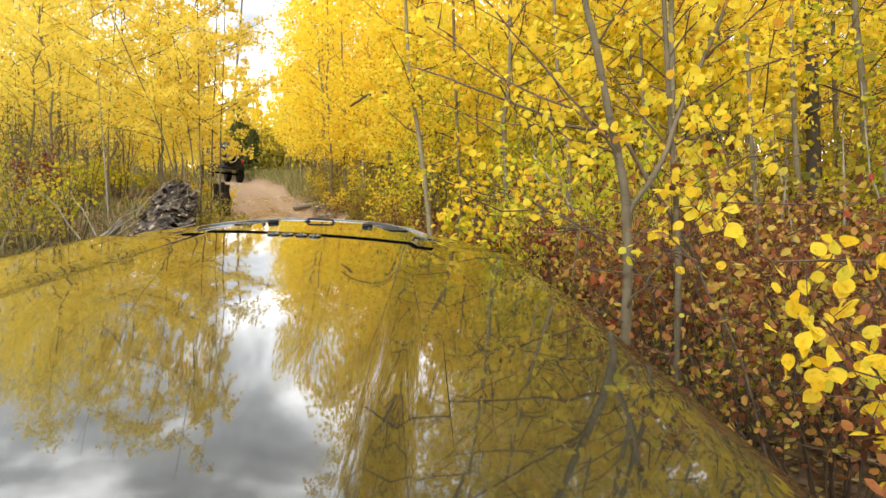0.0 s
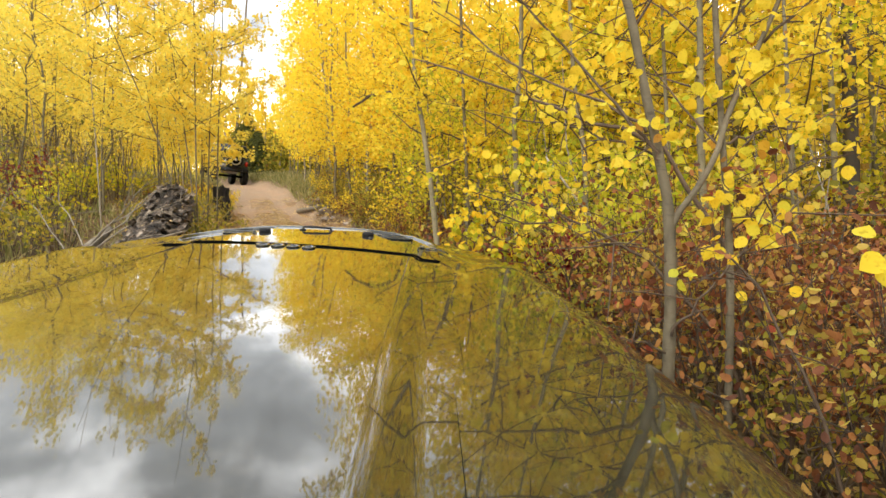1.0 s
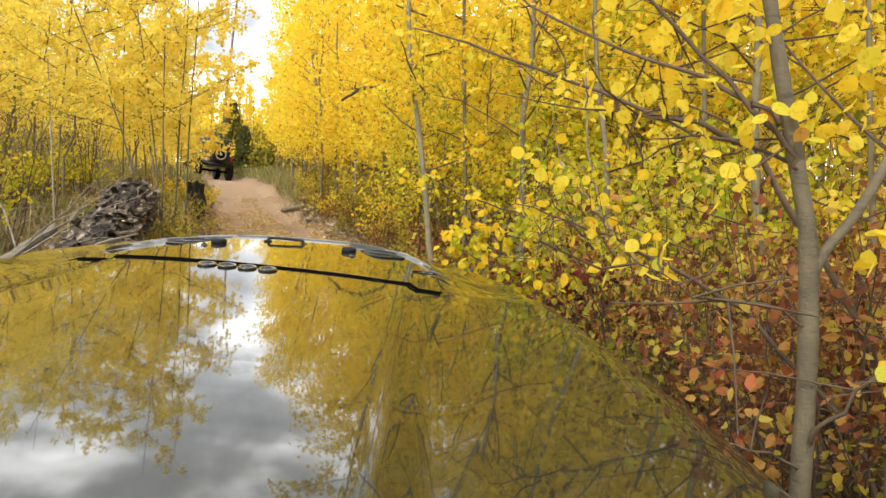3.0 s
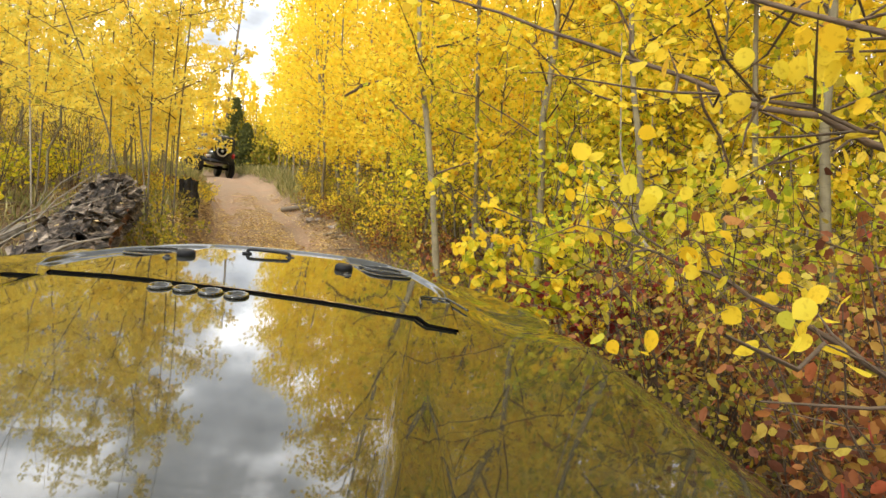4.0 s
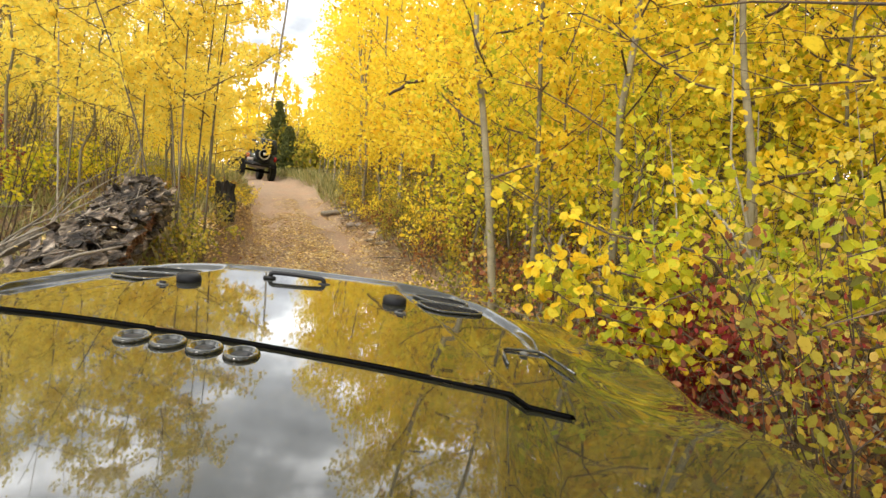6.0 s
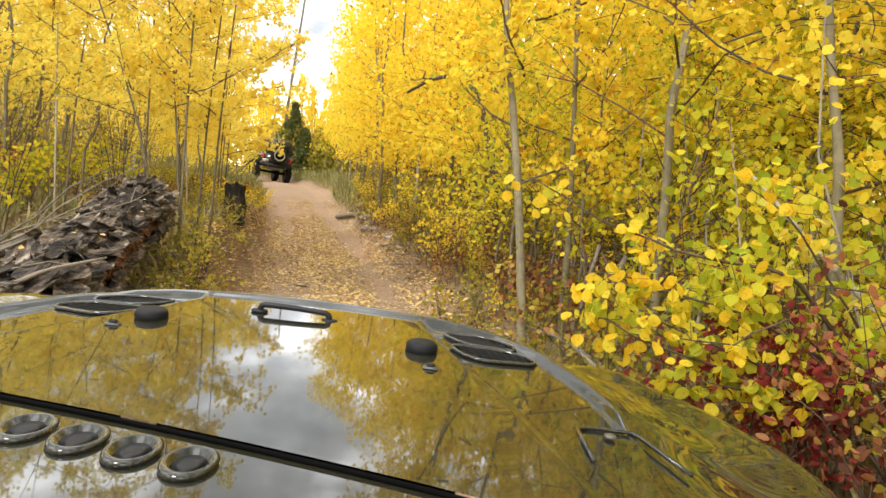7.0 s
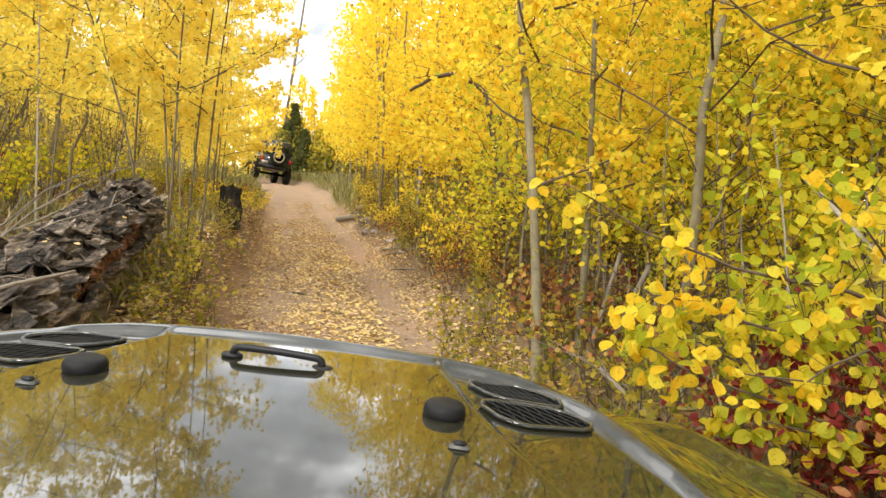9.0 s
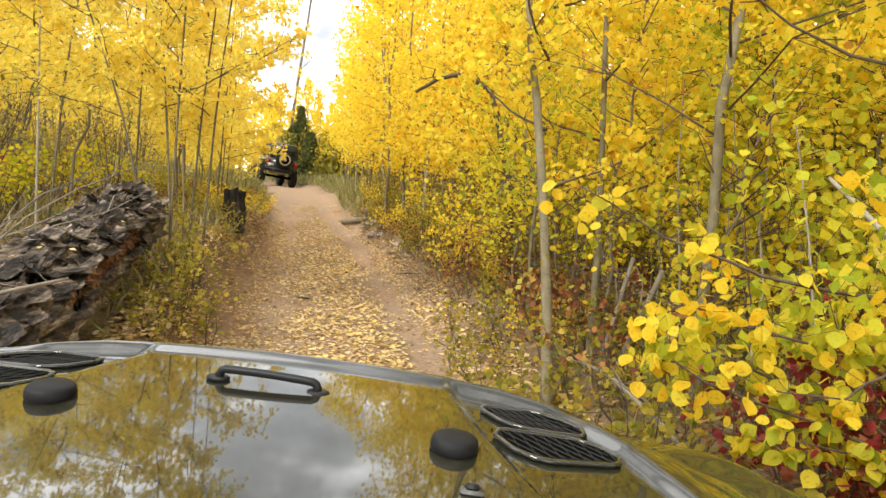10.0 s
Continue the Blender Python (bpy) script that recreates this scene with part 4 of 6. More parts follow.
limb_tree("forked_aspen", [
    ([gz(0.92, 2.79), (0.94, 2.79, 1.13), (0.95, 2.79, 1.54), (0.94, 2.79, 1.86), (0.91, 2.79, 2.03), (0.85, 2.79, 2.31), (0.79, 2.79, 2.61), (0.75, 2.79, 2.76), (0.66, 2.8, 3.3), (0.6, 2.85, 4.2), (0.62, 2.9, 5.0)], 0.027, 0.009),
    ([(0.945, 2.79, 1.77), (0.975, 2.78, 1.85), (1.045, 2.77, 1.95), (1.115, 2.77, 2.08), (1.165, 2.79, 2.22), (1.245, 2.80, 2.40), (1.335, 2.80, 2.60), (1.385, 2.79, 2.74), (1.47, 2.82, 3.0), (1.6, 2.9, 3.6), (1.64, 2.95, 4.2)], 0.014, 0.006)],
    [([(0.90, 2.78, 2.05), (0.85, 2.78, 2.14), (0.64, 2.95, 2.46), (0.35, 3.1, 2.84), (0.1, 3.3, 3.2)], 0.011, 0.003),
     ([(0.85, 2.78, 2.16), (0.70, 2.9, 2.30), (0.46, 3.1, 2.45), (0.165, 3.4, 2.78), (-0.08, 3.6, 3.05)], 0.009, 0.0025),
     ([(0.91, 2.80, 2.06), (0.69, 3.1, 2.22), (0.44, 3.4, 2.32), (0.19, 3.75, 2.43)], 0.007, 0.002, 0.7),
     ([(0.94, 2.75, 1.38), (1.0, 2.72, 1.48), (1.14, 2.7, 1.65), (1.28, 2.7, 1.80), (1.39, 2.7, 1.87)], 0.008, 0.0025, 0.97),
     ([(1.16, 2.80, 2.12), (1.30, 2.86, 2.15), (1.48, 2.9, 2.21), (1.8, 2.9, 2.30)], 0.008, 0.0025),
     ([(0.95, 2.78, 1.66), (0.80, 2.74, 1.72), (0.62, 2.7, 1.74), (0.45, 2.66, 1.84)], 0.005, 0.0015, 0.97),
     ([(0.94, 2.79, 1.30), (0.80, 2.76, 1.36), (0.62, 2.72, 1.37)], 0.005, 0.0015, 0.98),
     ([(0.80, 2.79, 2.55), (0.95, 2.75, 2.8), (1.1, 2.7, 3.1)], 0.008, 0.002),
     ([(0.74, 2.79, 2.8), (0.5, 2.78, 3.1), (0.25, 2.7, 3.4)], 0.009, 0.002),
     ([(1.30, 2.79, 2.5), (1.5, 2.7, 2.7), (1.7, 2.6, 3.0)], 0.008, 0.002),
     ([(0.66, 2.8, 3.3), (0.9, 2.85, 3.7), (1.1, 2.9, 4.2)], 0.009, 0.002),
     ([(0.64, 2.8, 3.5), (0.35, 2.85, 3.9), (0.1, 2.9, 4.4)], 0.009, 0.002)],
    M_GOLD, 620, 0.045, "forked young aspen with smooth grey-brown trunk and golden leaves", 31, True, M_YOUNG)
limb_tree("slim_aspen", [([gz(1.18, 2.8), (1.18, 2.8, 0.99), (1.185, 2.8, 1.62), (1.15, 2.8, 2.13), (1.11, 2.8, 2.77), (1.08, 2.82, 3.6), (1.1, 2.85, 5.2)], 0.018, 0.007)],
    [([(1.15, 2.8, 2.1), (1.0, 2.95, 2.35), (0.85, 3.1, 2.65)], 0.007, 0.002), ([(1.13, 2.8, 2.5), (1.35, 2.9, 2.8), (1.6, 3.0, 3.2)], 0.007, 0.002),
     ([(1.17, 2.8, 1.75), (1.32, 2.7, 1.95), (1.5, 2.6, 2.1)], 0.005, 0.002), ([(1.09, 2.82, 3.4), (0.9, 2.9, 3.8), (0.8, 3, 4.2)], 0.007, 0.002)],
    M_GOLD, 320, 0.050, "slim grey-brown aspen close beside a forked one", 32, True, M_YOUNG)
limb_tree("slim_aspen", [([gz(0.05, 8.05), (0.02, 8.05, 1.41), (-0.06, 8.05, 2.26), (-0.17, 8.05, 3.11), (-0.27, 8.05, 3.8), (-0.32, 8.1, 5.5), (-0.30, 8.1, 7.4)], 0.043, 0.012)],
    [([(-0.1, 8.05, 2.5 + 0.42 * k), (-0.1 + 0.55 * math.cos(k * 2.2), 8.05 + 0.4 * math.sin(k * 2.2), 2.75 + 0.42 * k), (-0.15 + 1.0 * math.cos(k * 2.2), 8.05 + 0.8 * math.sin(k * 2.2), 3.15 + 0.43 * k)], 0.011, 0.003) for k in range(10)],
    M_GOLD, 3000, 0.055, "tall slim aspen with pale trunk and golden crown", 33, False)
limb_tree("slim_aspen", [([gz(0.36, 8.54), (0.38, 8.54, 1.28), (0.39, 8.54, 2.31), (0.33, 8.54, 4.02), (0.3, 8.5, 5.6), (0.28, 8.5, 7.0)], 0.036, 0.010)],
    [([(0.36, 8.54, 2.5 + 0.45 * k), (0.36 + 0.5 * math.cos(k * 2.5), 8.54 + 0.4 * math.sin(k * 2.5), 2.7 + 0.45 * k), (0.36 + 0.95 * math.cos(k * 2.5), 8.54 + 0.8 * math.sin(k * 2.5), 3.1 + 0.45 * k)], 0.010, 0.003) for k in range(9)],
    M_GOLD, 2600, 0.055, "tall slim aspen with golden crown", 34, False)
limb_tree("slim_aspen", [([gz(1.45, 6.42), (1.45, 6.42, 1.16), (1.44, 6.42, 1.9), (1.43, 6.42, 2.52), (1.32, 6.42, 3.33), (1.25, 6.45, 5.0), (1.2, 6.5, 6.4)], 0.040, 0.010)],
    [([(1.42, 6.42, 2.4 + 0.5 * k), (1.42 + 0.5 * math.cos(k * 2.7), 6.42 + 0.4 * math.sin(k * 2.7), 2.6 + 0.5 * k), (1.42 + 0.95 * math.cos(k * 2.7), 6.42 + 0.8 * math.sin(k * 2.7), 3.0 + 0.5 * k)], 0.010, 0.003) for k in range(7)],
    M_GOLD, 1900, 0.056, "slim aspen with pale trunk and golden leaves", 35, False)
limb_tree("dark_pine_trunk", [([gz(3.69, 5.96), (3.69, 5.96, 2.3), (3.62, 5.96, 4.2), (3.6, 6, 7.5)], 0.075, 0.04)],
    [([(3.65, 5.96, 2.9 + 0.6 * k), (3.65 + 0.4 * math.cos(k * 2), 5.96 + 0.4 * math.sin(k * 2), 3.0 + 0.6 * k)], 0.010, 0.003) for k in range(6)],
    M_OLIVE, 60, 0.05, "dark dead-looking trunk among aspens", 36, False, M_DARKTRUNK)
for n, (x, y, r) in enumerate(((3.35, 5.6, 0.04), (4.3, 6.5, 0.045), (2.6, 4.9, 0.022), (4.9, 6.0, 0.03), (2.2, 6.2, 0.03), (2.9, 7.2, 0.04))):
    limb_tree("slim_aspen", [([gz(x, y), (x + 0.02, y, 1.6), (x - 0.05, y, 2.6), (x - 0.12, y, 4.2), (x - 0.1, y, 6.4)], r, 0.009)],
        [([(x, y, 2.0 + 0.5 * k), (x + 0.5 * math.cos(k * 2.4 + n), y + 0.45 * math.sin(k * 2.4 + n), 2.2 + 0.5 * k), (x + 0.9 * math.cos(k * 2.4 + n), y + 0.8 * math.sin(k * 2.4 + n), 2.6 + 0.5 * k)], 0.009, 0.003) for k in range(8)],
        (M_LIME, M_PALE, M_GOLD)[n % 3], 1400, 0.048, "slim pale aspen in the thicket", 40 + n, False, None, "aspens in the thicket")

# stems of the clump above the rotten log
for n, (x, y, tx, ty) in enumerate(((-3.45, 9.45, 0.02, 0.1), (-3.52, 9.65, -0.25, 0.2), (-3.42, 9.75, 0.10, 0.1), (-3.6, 9.45, -0.5, -0.1), (-3.3, 9.8, 0.05, 0.3), (-4.75, 12.3, -0.1, 0.0), (-5.0, 12.6, -0.2, 0.2), (-4.9, 9.6, -0.1, 0.1), (-5.3, 10.3, 0.1, 0.2), (-4.5, 10.6, 0.0, 0.1))):
    h = (5.4, 4.9, 4.4, 4.6, 5.6, 3.8, 4.2, 5.0, 5.4, 5.2)[n]
    tx, ty = tx * 2.2 - 0.12, ty * 1.4
    z0 = float(ground_z(x, y))
    limb_tree("young_aspen", [([gz(x, y), (x + tx * 0.3, y + ty * 0.3, z0 + 0.3 * h), (x + tx * 0.8, y + ty, z0 + 0.65 * h), (x + tx * 1.3, y + ty, z0 + h)], 0.0125, 0.004)],
        [([(x + tx * (0.3 + 0.08 * k), y, z0 + h * (0.30 + 0.064 * k)), (x + tx * 0.5 + 0.45 * math.cos(k * 2.3 + n), y + 0.4 * math.sin(k * 2.3 + n), z0 + h * (0.34 + 0.064 * k)), (x + tx * 0.6 + 0.85 * math.cos(k * 2.3 + n), y + 0.75 * math.sin(k * 2.3 + n), z0 + h * (0.39 + 0.064 * k))], 0.007, 0.002) for k in range(9)],
        M_PALE, 1900, 0.053, "young aspen with thin dark stem and yellow leaves", 60 + n, False, M_STEM if n in (5, 7) else M_YOUNG, "young aspens by the log")

# young aspens past the stump, crowns leaning over the trail edge
for n, (x, y, h) in enumerate(((-5.35, 14.6, 4.6), (-5.6, 15.3, 5.2), (-5.9, 16.2, 4.4))):
    z0 = float(ground_z(x, y))
    limb_tree("young_aspen", [([gz(x, y), (x + 0.05, y, z0 + 0.4 * h), (x + 0.15, y, z0 + h)], 0.013, 0.004)],
        [([(x + 0.05, y, z0 + h * (0.22 + 0.06 * k)), (x + 0.15 + 0.5 * math.cos(k * 2.1 + n), y + 0.4 * math.sin(k * 2.1 + n), z0 + h * (0.25 + 0.06 * k)), (x + 0.2 + 0.95 * math.cos(k * 2.1 + n), y + 0.8 * math.sin(k * 2.1 + n), z0 + h * (0.28 + 0.06 * k))], 0.007, 0.002) for k in range(12)],
        M_PALE, 3200, 0.062, "bushy young aspen leaning over the trail edge, yellow leaves", 160 + n, False, M_YOUNG, "young aspens past the stump")

# ---------------------------------------------------------------- leafy sprays that reach in from the thicket


def spray(limbs, leaf_m, leaf_n, leaf, label, seed):
    rng = np.random.default_rng(seed)
    base = limbs[0][0][0]
    t = thing("leafy_sapling", Matrix.Translation(base), label, "sapling")
    o = np.array(base)
    g, spots = Geo(), []
    for pts, r0, r1 in limbs:
        pts = [np.array(p, float) - o for p in pts]
        ln = []
        for a, b in zip(pts, pts[1:]):
            ln += [a + (b - a) * u for u in (0, 0.33, 0.66)]
        ln = [p + rng.normal(size=3) * 0.006 for p in ln] + [pts[-1]]
        g.tube(ln, [r0 + (r1 - r0) * i / (len(ln) - 1) for i in range(len(ln))], 6)
        for i in range(len(ln) // 2, len(ln)):
            for _ in range(3):
                e = ln[i] + rng.normal(size=3) * np.array([0.07, 0.07, 0.06])
                g.tube([ln[i], e], [0.0016, 0.0008], 3, False)
                spots.append(e)
    tagged(link("branchwork", g.mesh("branchwork"), M_TWIG, t), kind="stuff")
    spots = np.array(spots)
    pos = spots[rng.integers(0, len(spots), leaf_n)] + rng.normal(size=(leaf_n, 3)) * 0.02
    link("foliage", leaves_mesh("foliage", pos, leaf * (0.75 + 0.5 * rng.random(leaf_n)), rng, True, 1.0), leaf_m, t)
    return t


spray([([gz(1.35, 1.5), (1.30, 1.45, 0.9), (1.2, 1.40, 1.45), (1.05, 1.35, 1.66), (0.84, 1.35, 1.66)], 0.010, 0.002), ([(1.25, 1.42, 1.2), (1.1, 1.38, 1.35), (0.97, 1.35, 1.52)], 0.006, 0.002), ([(1.3, 1.45, 0.9), (1.2, 1.38, 1.15), (1.08, 1.35, 1.30)], 0.006, 0.002), ([(1.28, 1.45, 1.0), (1.15, 1.3, 1.4), (1.0, 1.3, 1.42)], 0.006, 0.002)],
      M_SPRAY, 110, 0.039, "sapling with large round bright yellow leaves", 71)
spray([([gz(1.5, 3.0), (1.3, 3.1, 1.3), (1.0, 3.2, 1.65), (0.73, 3.2, 1.79), (0.60, 3.2, 1.86), (0.44, 3.2, 1.92), (0.26, 3.2, 1.97)], 0.011, 0.0015), ([(0.44, 3.2, 1.92), (0.36, 3.17, 1.99), (0.32, 3.17, 2.04)], 0.003, 0.001), ([(0.40, 3.2, 1.93), (0.35, 3.17, 1.88), (0.33, 3.16, 1.84)], 0.003, 0.001), ([(0.6, 3.2, 1.86), (0.56, 3.2, 1.9), (0.5, 3.2, 1.95)], 0.003, 0.001)],
      M_SPRAY, 46, 0.040, "thin branch with a cluster of large yellow leaves", 72)
spray([([gz(1.9, 6.2), (1.5, 6.1, 1.5), (1.1, 6.0, 1.95), (0.89, 5.9, 2.02), (0.51, 5.9, 2.06), (0.19, 5.9, 2.17), (-0.11, 5.9, 2.33)], 0.014, 0.002), ([(1.5, 6.1, 1.5), (1.0, 6.0, 1.75), (0.63, 5.9, 1.86), (0.34, 5.9, 1.93), (0.2, 5.9, 1.95)], 0.009, 0.002), ([(1.5, 6.1, 1.3), (1.0, 5.9, 1.5), (0.55, 5.9, 1.62), (0.25, 5.9, 1.74), (0.13, 5.9, 1.74)], 0.008, 0.002), ([(1.3, 6.05, 1.6), (0.95, 5.8, 1.82), (0.7, 5.7, 1.7), (0.45, 5.7, 1.72)], 0.007, 0.002), ([(1.5, 6.1, 1.6), (1.2, 6.0, 2.0), (0.95, 5.9, 2.26), (0.8, 5.9, 2.35)], 0.007, 0.002), ([(1.5, 6.1, 1.2), (1.1, 5.9, 1.4), (0.8, 5.85, 1.45)], 0.007, 0.002)],
      M_SPRAY, 240, 0.054, "sapling reaching out with round yellow leaves", 73)
spray([([gz(1.7, 5.9), (1.3, 5.9, 1.35), (0.9, 5.95, 1.6), (0.5, 5.95, 1.75), (0.3, 5.95, 1.8)], 0.010, 0.002), ([(1.3, 5.9, 1.35), (0.9, 5.85, 1.5), (0.55, 5.85, 1.52)], 0.007, 0.002), ([(1.3, 5.9, 1.5), (0.95, 5.95, 1.8), (0.6, 6.0, 1.9)], 0.006, 0.002)],
      M_LIME, 460, 0.054, "sapling with yellow-green round leaves", 74)
spray([([gz(1.4, 2.2), (1.25, 2.3, 1.2), (1.1, 2.4, 1.6), (0.95, 2.4, 1.74), (0.88, 2.4, 1.72)], 0.008, 0.0015), ([(1.1, 2.4, 1.6), (0.98, 2.4, 1.66), (0.9, 2.4, 1.62)], 0.004, 0.0015)],
      M_SPRAY, 14, 0.042, "thin twig with a few hanging yellow leaves", 75)
spray([([gz(1.9, 3.3), (1.5, 3.4, 1.6), (1.15, 3.5, 2.2), (0.95, 3.5, 2.3), (0.84, 3.6, 2.33), (0.56, 3.8, 2.50), (0.15, 4.1, 2.73), (-0.1, 4.3, 2.85)], 0.016, 0.004), ([(0.56, 3.8, 2.5), (0.5, 3.8, 2.62), (0.4, 3.8, 2.75)], 0.005, 0.002), ([(0.7, 3.7, 2.42), (0.85, 3.8, 2.2), (0.9, 3.8, 2.0)], 0.005, 0.002)],
      M_GOLD, 46, 0.045, "long dark leaning branch with golden leaves", 76)

# ---------------------------------------------------------------- shrubs
near_red = [
    (lambda m, s=s: make_shrub(s, m, M_TWIG, M_RED, "russet_shrub", "low shrub with russet and orange autumn leaves", "russet shrubs", h=1.15, stems=19, spread=0.5, leaf_n=1250, leaf=0.038, near="mid", twigs=5, narrow=0.7)) for s in (101, 102, 103)]
red_spots = scatter(46, lambda x, y: 1.8 < off_trail(x, y) < 4.6 and not (y < 2.9 and x < 1.05) and y < 4.3 + 0.35 * off_trail(x, y), (0.3, 4.6, 0.2, 7.2), 0.36, R)
planted(near_red, [p for n, p in enumerate(red_spots) if n % 5], (0.75, 1.05), R, 4)
planted([lambda m: make_shrub(104, m, M_TWIG, M_OLIVE, "tan_shrub", "low shrub with tan and yellow-green drooping leaves", "tan shrubs", h=1.05, stems=17, spread=0.45, leaf_n=900, leaf=0.040, near="mid", twigs=5, narrow=0.7)], red_spots[::5], (0.75, 1.05), R, 4)
near_crimson = [lambda m: make_shrub(111, m, M_TWIG, M_CRIMSON, "crimson_shrub", "low shrub with crimson leaves", "crimson shrubs", h=0.95, stems=9, spread=0.4, leaf_n=520, leaf=0.054, near=True, narrow=0.7)]
planted(near_crimson, [(0.9, 6.1), (1.12, 6.25), (1.35, 5.95), (-6.2, 10.0)], (0.7, 1.0), R, 4)
mid_olive = [
    (lambda m, s=s, mt=mt: make_shrub(s, m, M_TWIG, mt, "leafy_shrub", "leggy shrub with yellow and olive leaves", "leafy shrubs", h=1.3, stems=10, spread=0.42, leaf_n=500, leaf=0.056)) for s, mt in ((121, M_OLIVE), (122, M_OLIVE), (123, M_GOLD), (124, M_LIME))]
olive_spots = scatter(80, lambda x, y: 1.62 < off_trail(x, y) < 5.5 and y > 6.0, (-8, 5, 6.0, 29), 0.45, R)
planted(mid_olive, [p for p in olive_spots if p[1] < 12], (0.55, 1.2), R, 4)
planted(mid_olive[:3], [p for p in olive_spots if p[1] >= 12], (0.7, 1.2), R, 4)
back_olive = scatter(32, lambda x, y: 3.6 < off_trail(x, y) < 9 and y < 9, (2.5, 10, 1, 9), 0.6, R)
planted(mid_olive, back_olive, (0.9, 1.6), R, 4)
low_kinds = [
    (lambda m, s=s, mt=mt: make_shrub(s, m, M_TWIG, mt, "low_shrub", lb, "low shrubs at the trail edge", h=0.62, stems=8, spread=0.4, leaf_n=230, leaf=0.05)) for s, mt, lb in ((141, M_OLIVE, "low olive and yellow shrub at the trail edge"), (142, M_GOLD, "low golden shrub at the trail edge"), (143, M_OLIVE, "low olive and yellow shrub at the trail edge"), (144, M_RED, "low russet shrub at the trail edge"))]
bank_spots = scatter(70, lambda x, y: -3.0 < off_trail(x, y) < -1.45 and y > 7.6 and not (x < -2.55 - 0.28 * (y - 6) and y < 9.4), (-9, -1.8, 7.6, 26), 0.34, R)
planted([low_kinds[0], low_kinds[2]], [p for p in bank_spots if p[1] < 14][::2], (0.4, 0.7), R, 5)
planted(low_kinds, [p for p in bank_spots if p[1] >= 14], (0.5, 0.85), R, 5)
planted([low_kinds[0], low_kinds[2]], [(-2.95, 8.6), (-3.1, 9.0), (-2.85, 8.9), (-3.2, 9.4), (-3.4, 9.9), (-2.8, 8.2)], (0.65, 0.9), R, 5)
planted([low_kinds[0], low_kinds[2]], [(0.55, 6.0), (0.25, 6.3), (0.05, 6.8), (0.35, 6.7), (-0.1, 7.5), (0.15, 7.6), (-0.2, 8.3), (0.0, 7.1), (-0.35, 8.9), (-0.55, 9.5)], (0.7, 1.05), R, 5)
edge_low = scatter(60, lambda x, y: 1.45 < off_trail(x, y) < 2.3, (-7, 2, 7.0, 24), 0.3, R)
planted(low_kinds, edge_low, (0.6, 1.1), R, 5)
left_low = scatter(44, lambda x, y: bend_open(x, y) and -9.5 < off_trail(x, y) < -3.0 and (y > 9.8 or x < -4.0), (-18, -3.5, 4.0, 26), 0.6, R)
planted(mid_olive[:2], left_low, (0.4, 0.8), R, 5)
bare = [(lambda m, s=s: make_shrub(s, m, M_TWIG if s == 132 else M_STEM, M_OLIVE, "bare_shrub", "almost leafless shrub with many thin brown-grey stems", "bare shrubs", h=1.7, stems=11, spread=0.6, leaf_n=60, leaf=0.05, twigs=5)) for s in (131, 132)]
bare_spots = scatter(46, lambda x, y: -8 < off_trail(x, y) < -3.3 and (y > 9.4 or x < -4.1), (-13, -3.5, 5.5, 17), 0.5, R)
planted(bare, bare_spots, (0.8, 1.3), R, 8)

bank_russet = [lambda m: make_shrub(151, m, M_STEM, M_OLIVE, "bank_shrub", "low brown and olive shrub on the bank", "brown shrubs on the bank", h=1.0, stems=9, spread=0.5, leaf_n=420, leaf=0.055), lambda m: make_shrub(152, m, M_TWIG, M_GREEN, "bank_shrub", "low olive green shrub on the bank", "brown shrubs on the bank", h=0.8, stems=9, spread=0.5, leaf_n=420, leaf=0.055)]
planted(bank_russet, scatter(44, lambda x, y: -9.5 < off_trail(x, y) < -3.4 and (y > 9.6 or x < -4.3), (-13, -3.8, 6.0, 20), 0.55, R), (0.7, 1.2), R, 5)
crest = scatter(30, lambda x, y: off_trail(x, y) < -2.2, (-21, -9.8, 30, 39), 0.7, R)
planted(mid_olive[:3], crest[:18], (0.9, 1.4), R, 5)
planted([aspen_kind(29, M_PALE, "bushy low aspen with pale golden leaves", "young aspens above the bend", h=3.4, r0=0.018, crown_from=0.06, limbs=24, reach=0.95, leaf_n=900, leaf=0.10, low_dead=0)], crest[18:] + [p for p in ((-12.6, 34.6), (-13.3, 35.4), (-14.0, 34.8), (-14.8, 35.6), (-15.5, 36.4), (-13.8, 36.6), (-12.9, 36.2), (-16.4, 35.5), (-15.2, 34.4), (-17.2, 36.6), (-12.3, 35.6), (-13.2, 37.6), (-14.6, 37.4)) if off_trail(*p) < -2.0], (0.7, 1.0), R, 4)
near_lime = [lambda m, s=s, mt=mt: make_shrub(s, m, M_TWIG, mt, "leafy_shrub", "leggy shrub with round yellow-green leaves", "leafy shrubs", h=1.25, stems=10, spread=0.42, leaf_n=330, leaf=0.056, near="mid") for s, mt in ((161, M_LIME), (162, M_PALE))]
planted(near_lime, [(1.75, 5.7), (2.1, 5.5), (2.4, 5.9), (1.5, 6.3), (2.0, 6.5), (2.6, 5.3), (2.9, 5.8), (1.25, 6.9), (1.8, 7.2), (2.4, 7.0)], (0.85, 1.15), R, 5)

# ---------------------------------------------------------------- dead wood
def log_axis(t):
    a, b = Vector((-2.28, 4.75, 1.00)), Vector((-3.78, 9.40, 2.16))
    return a.lerp(b, t)


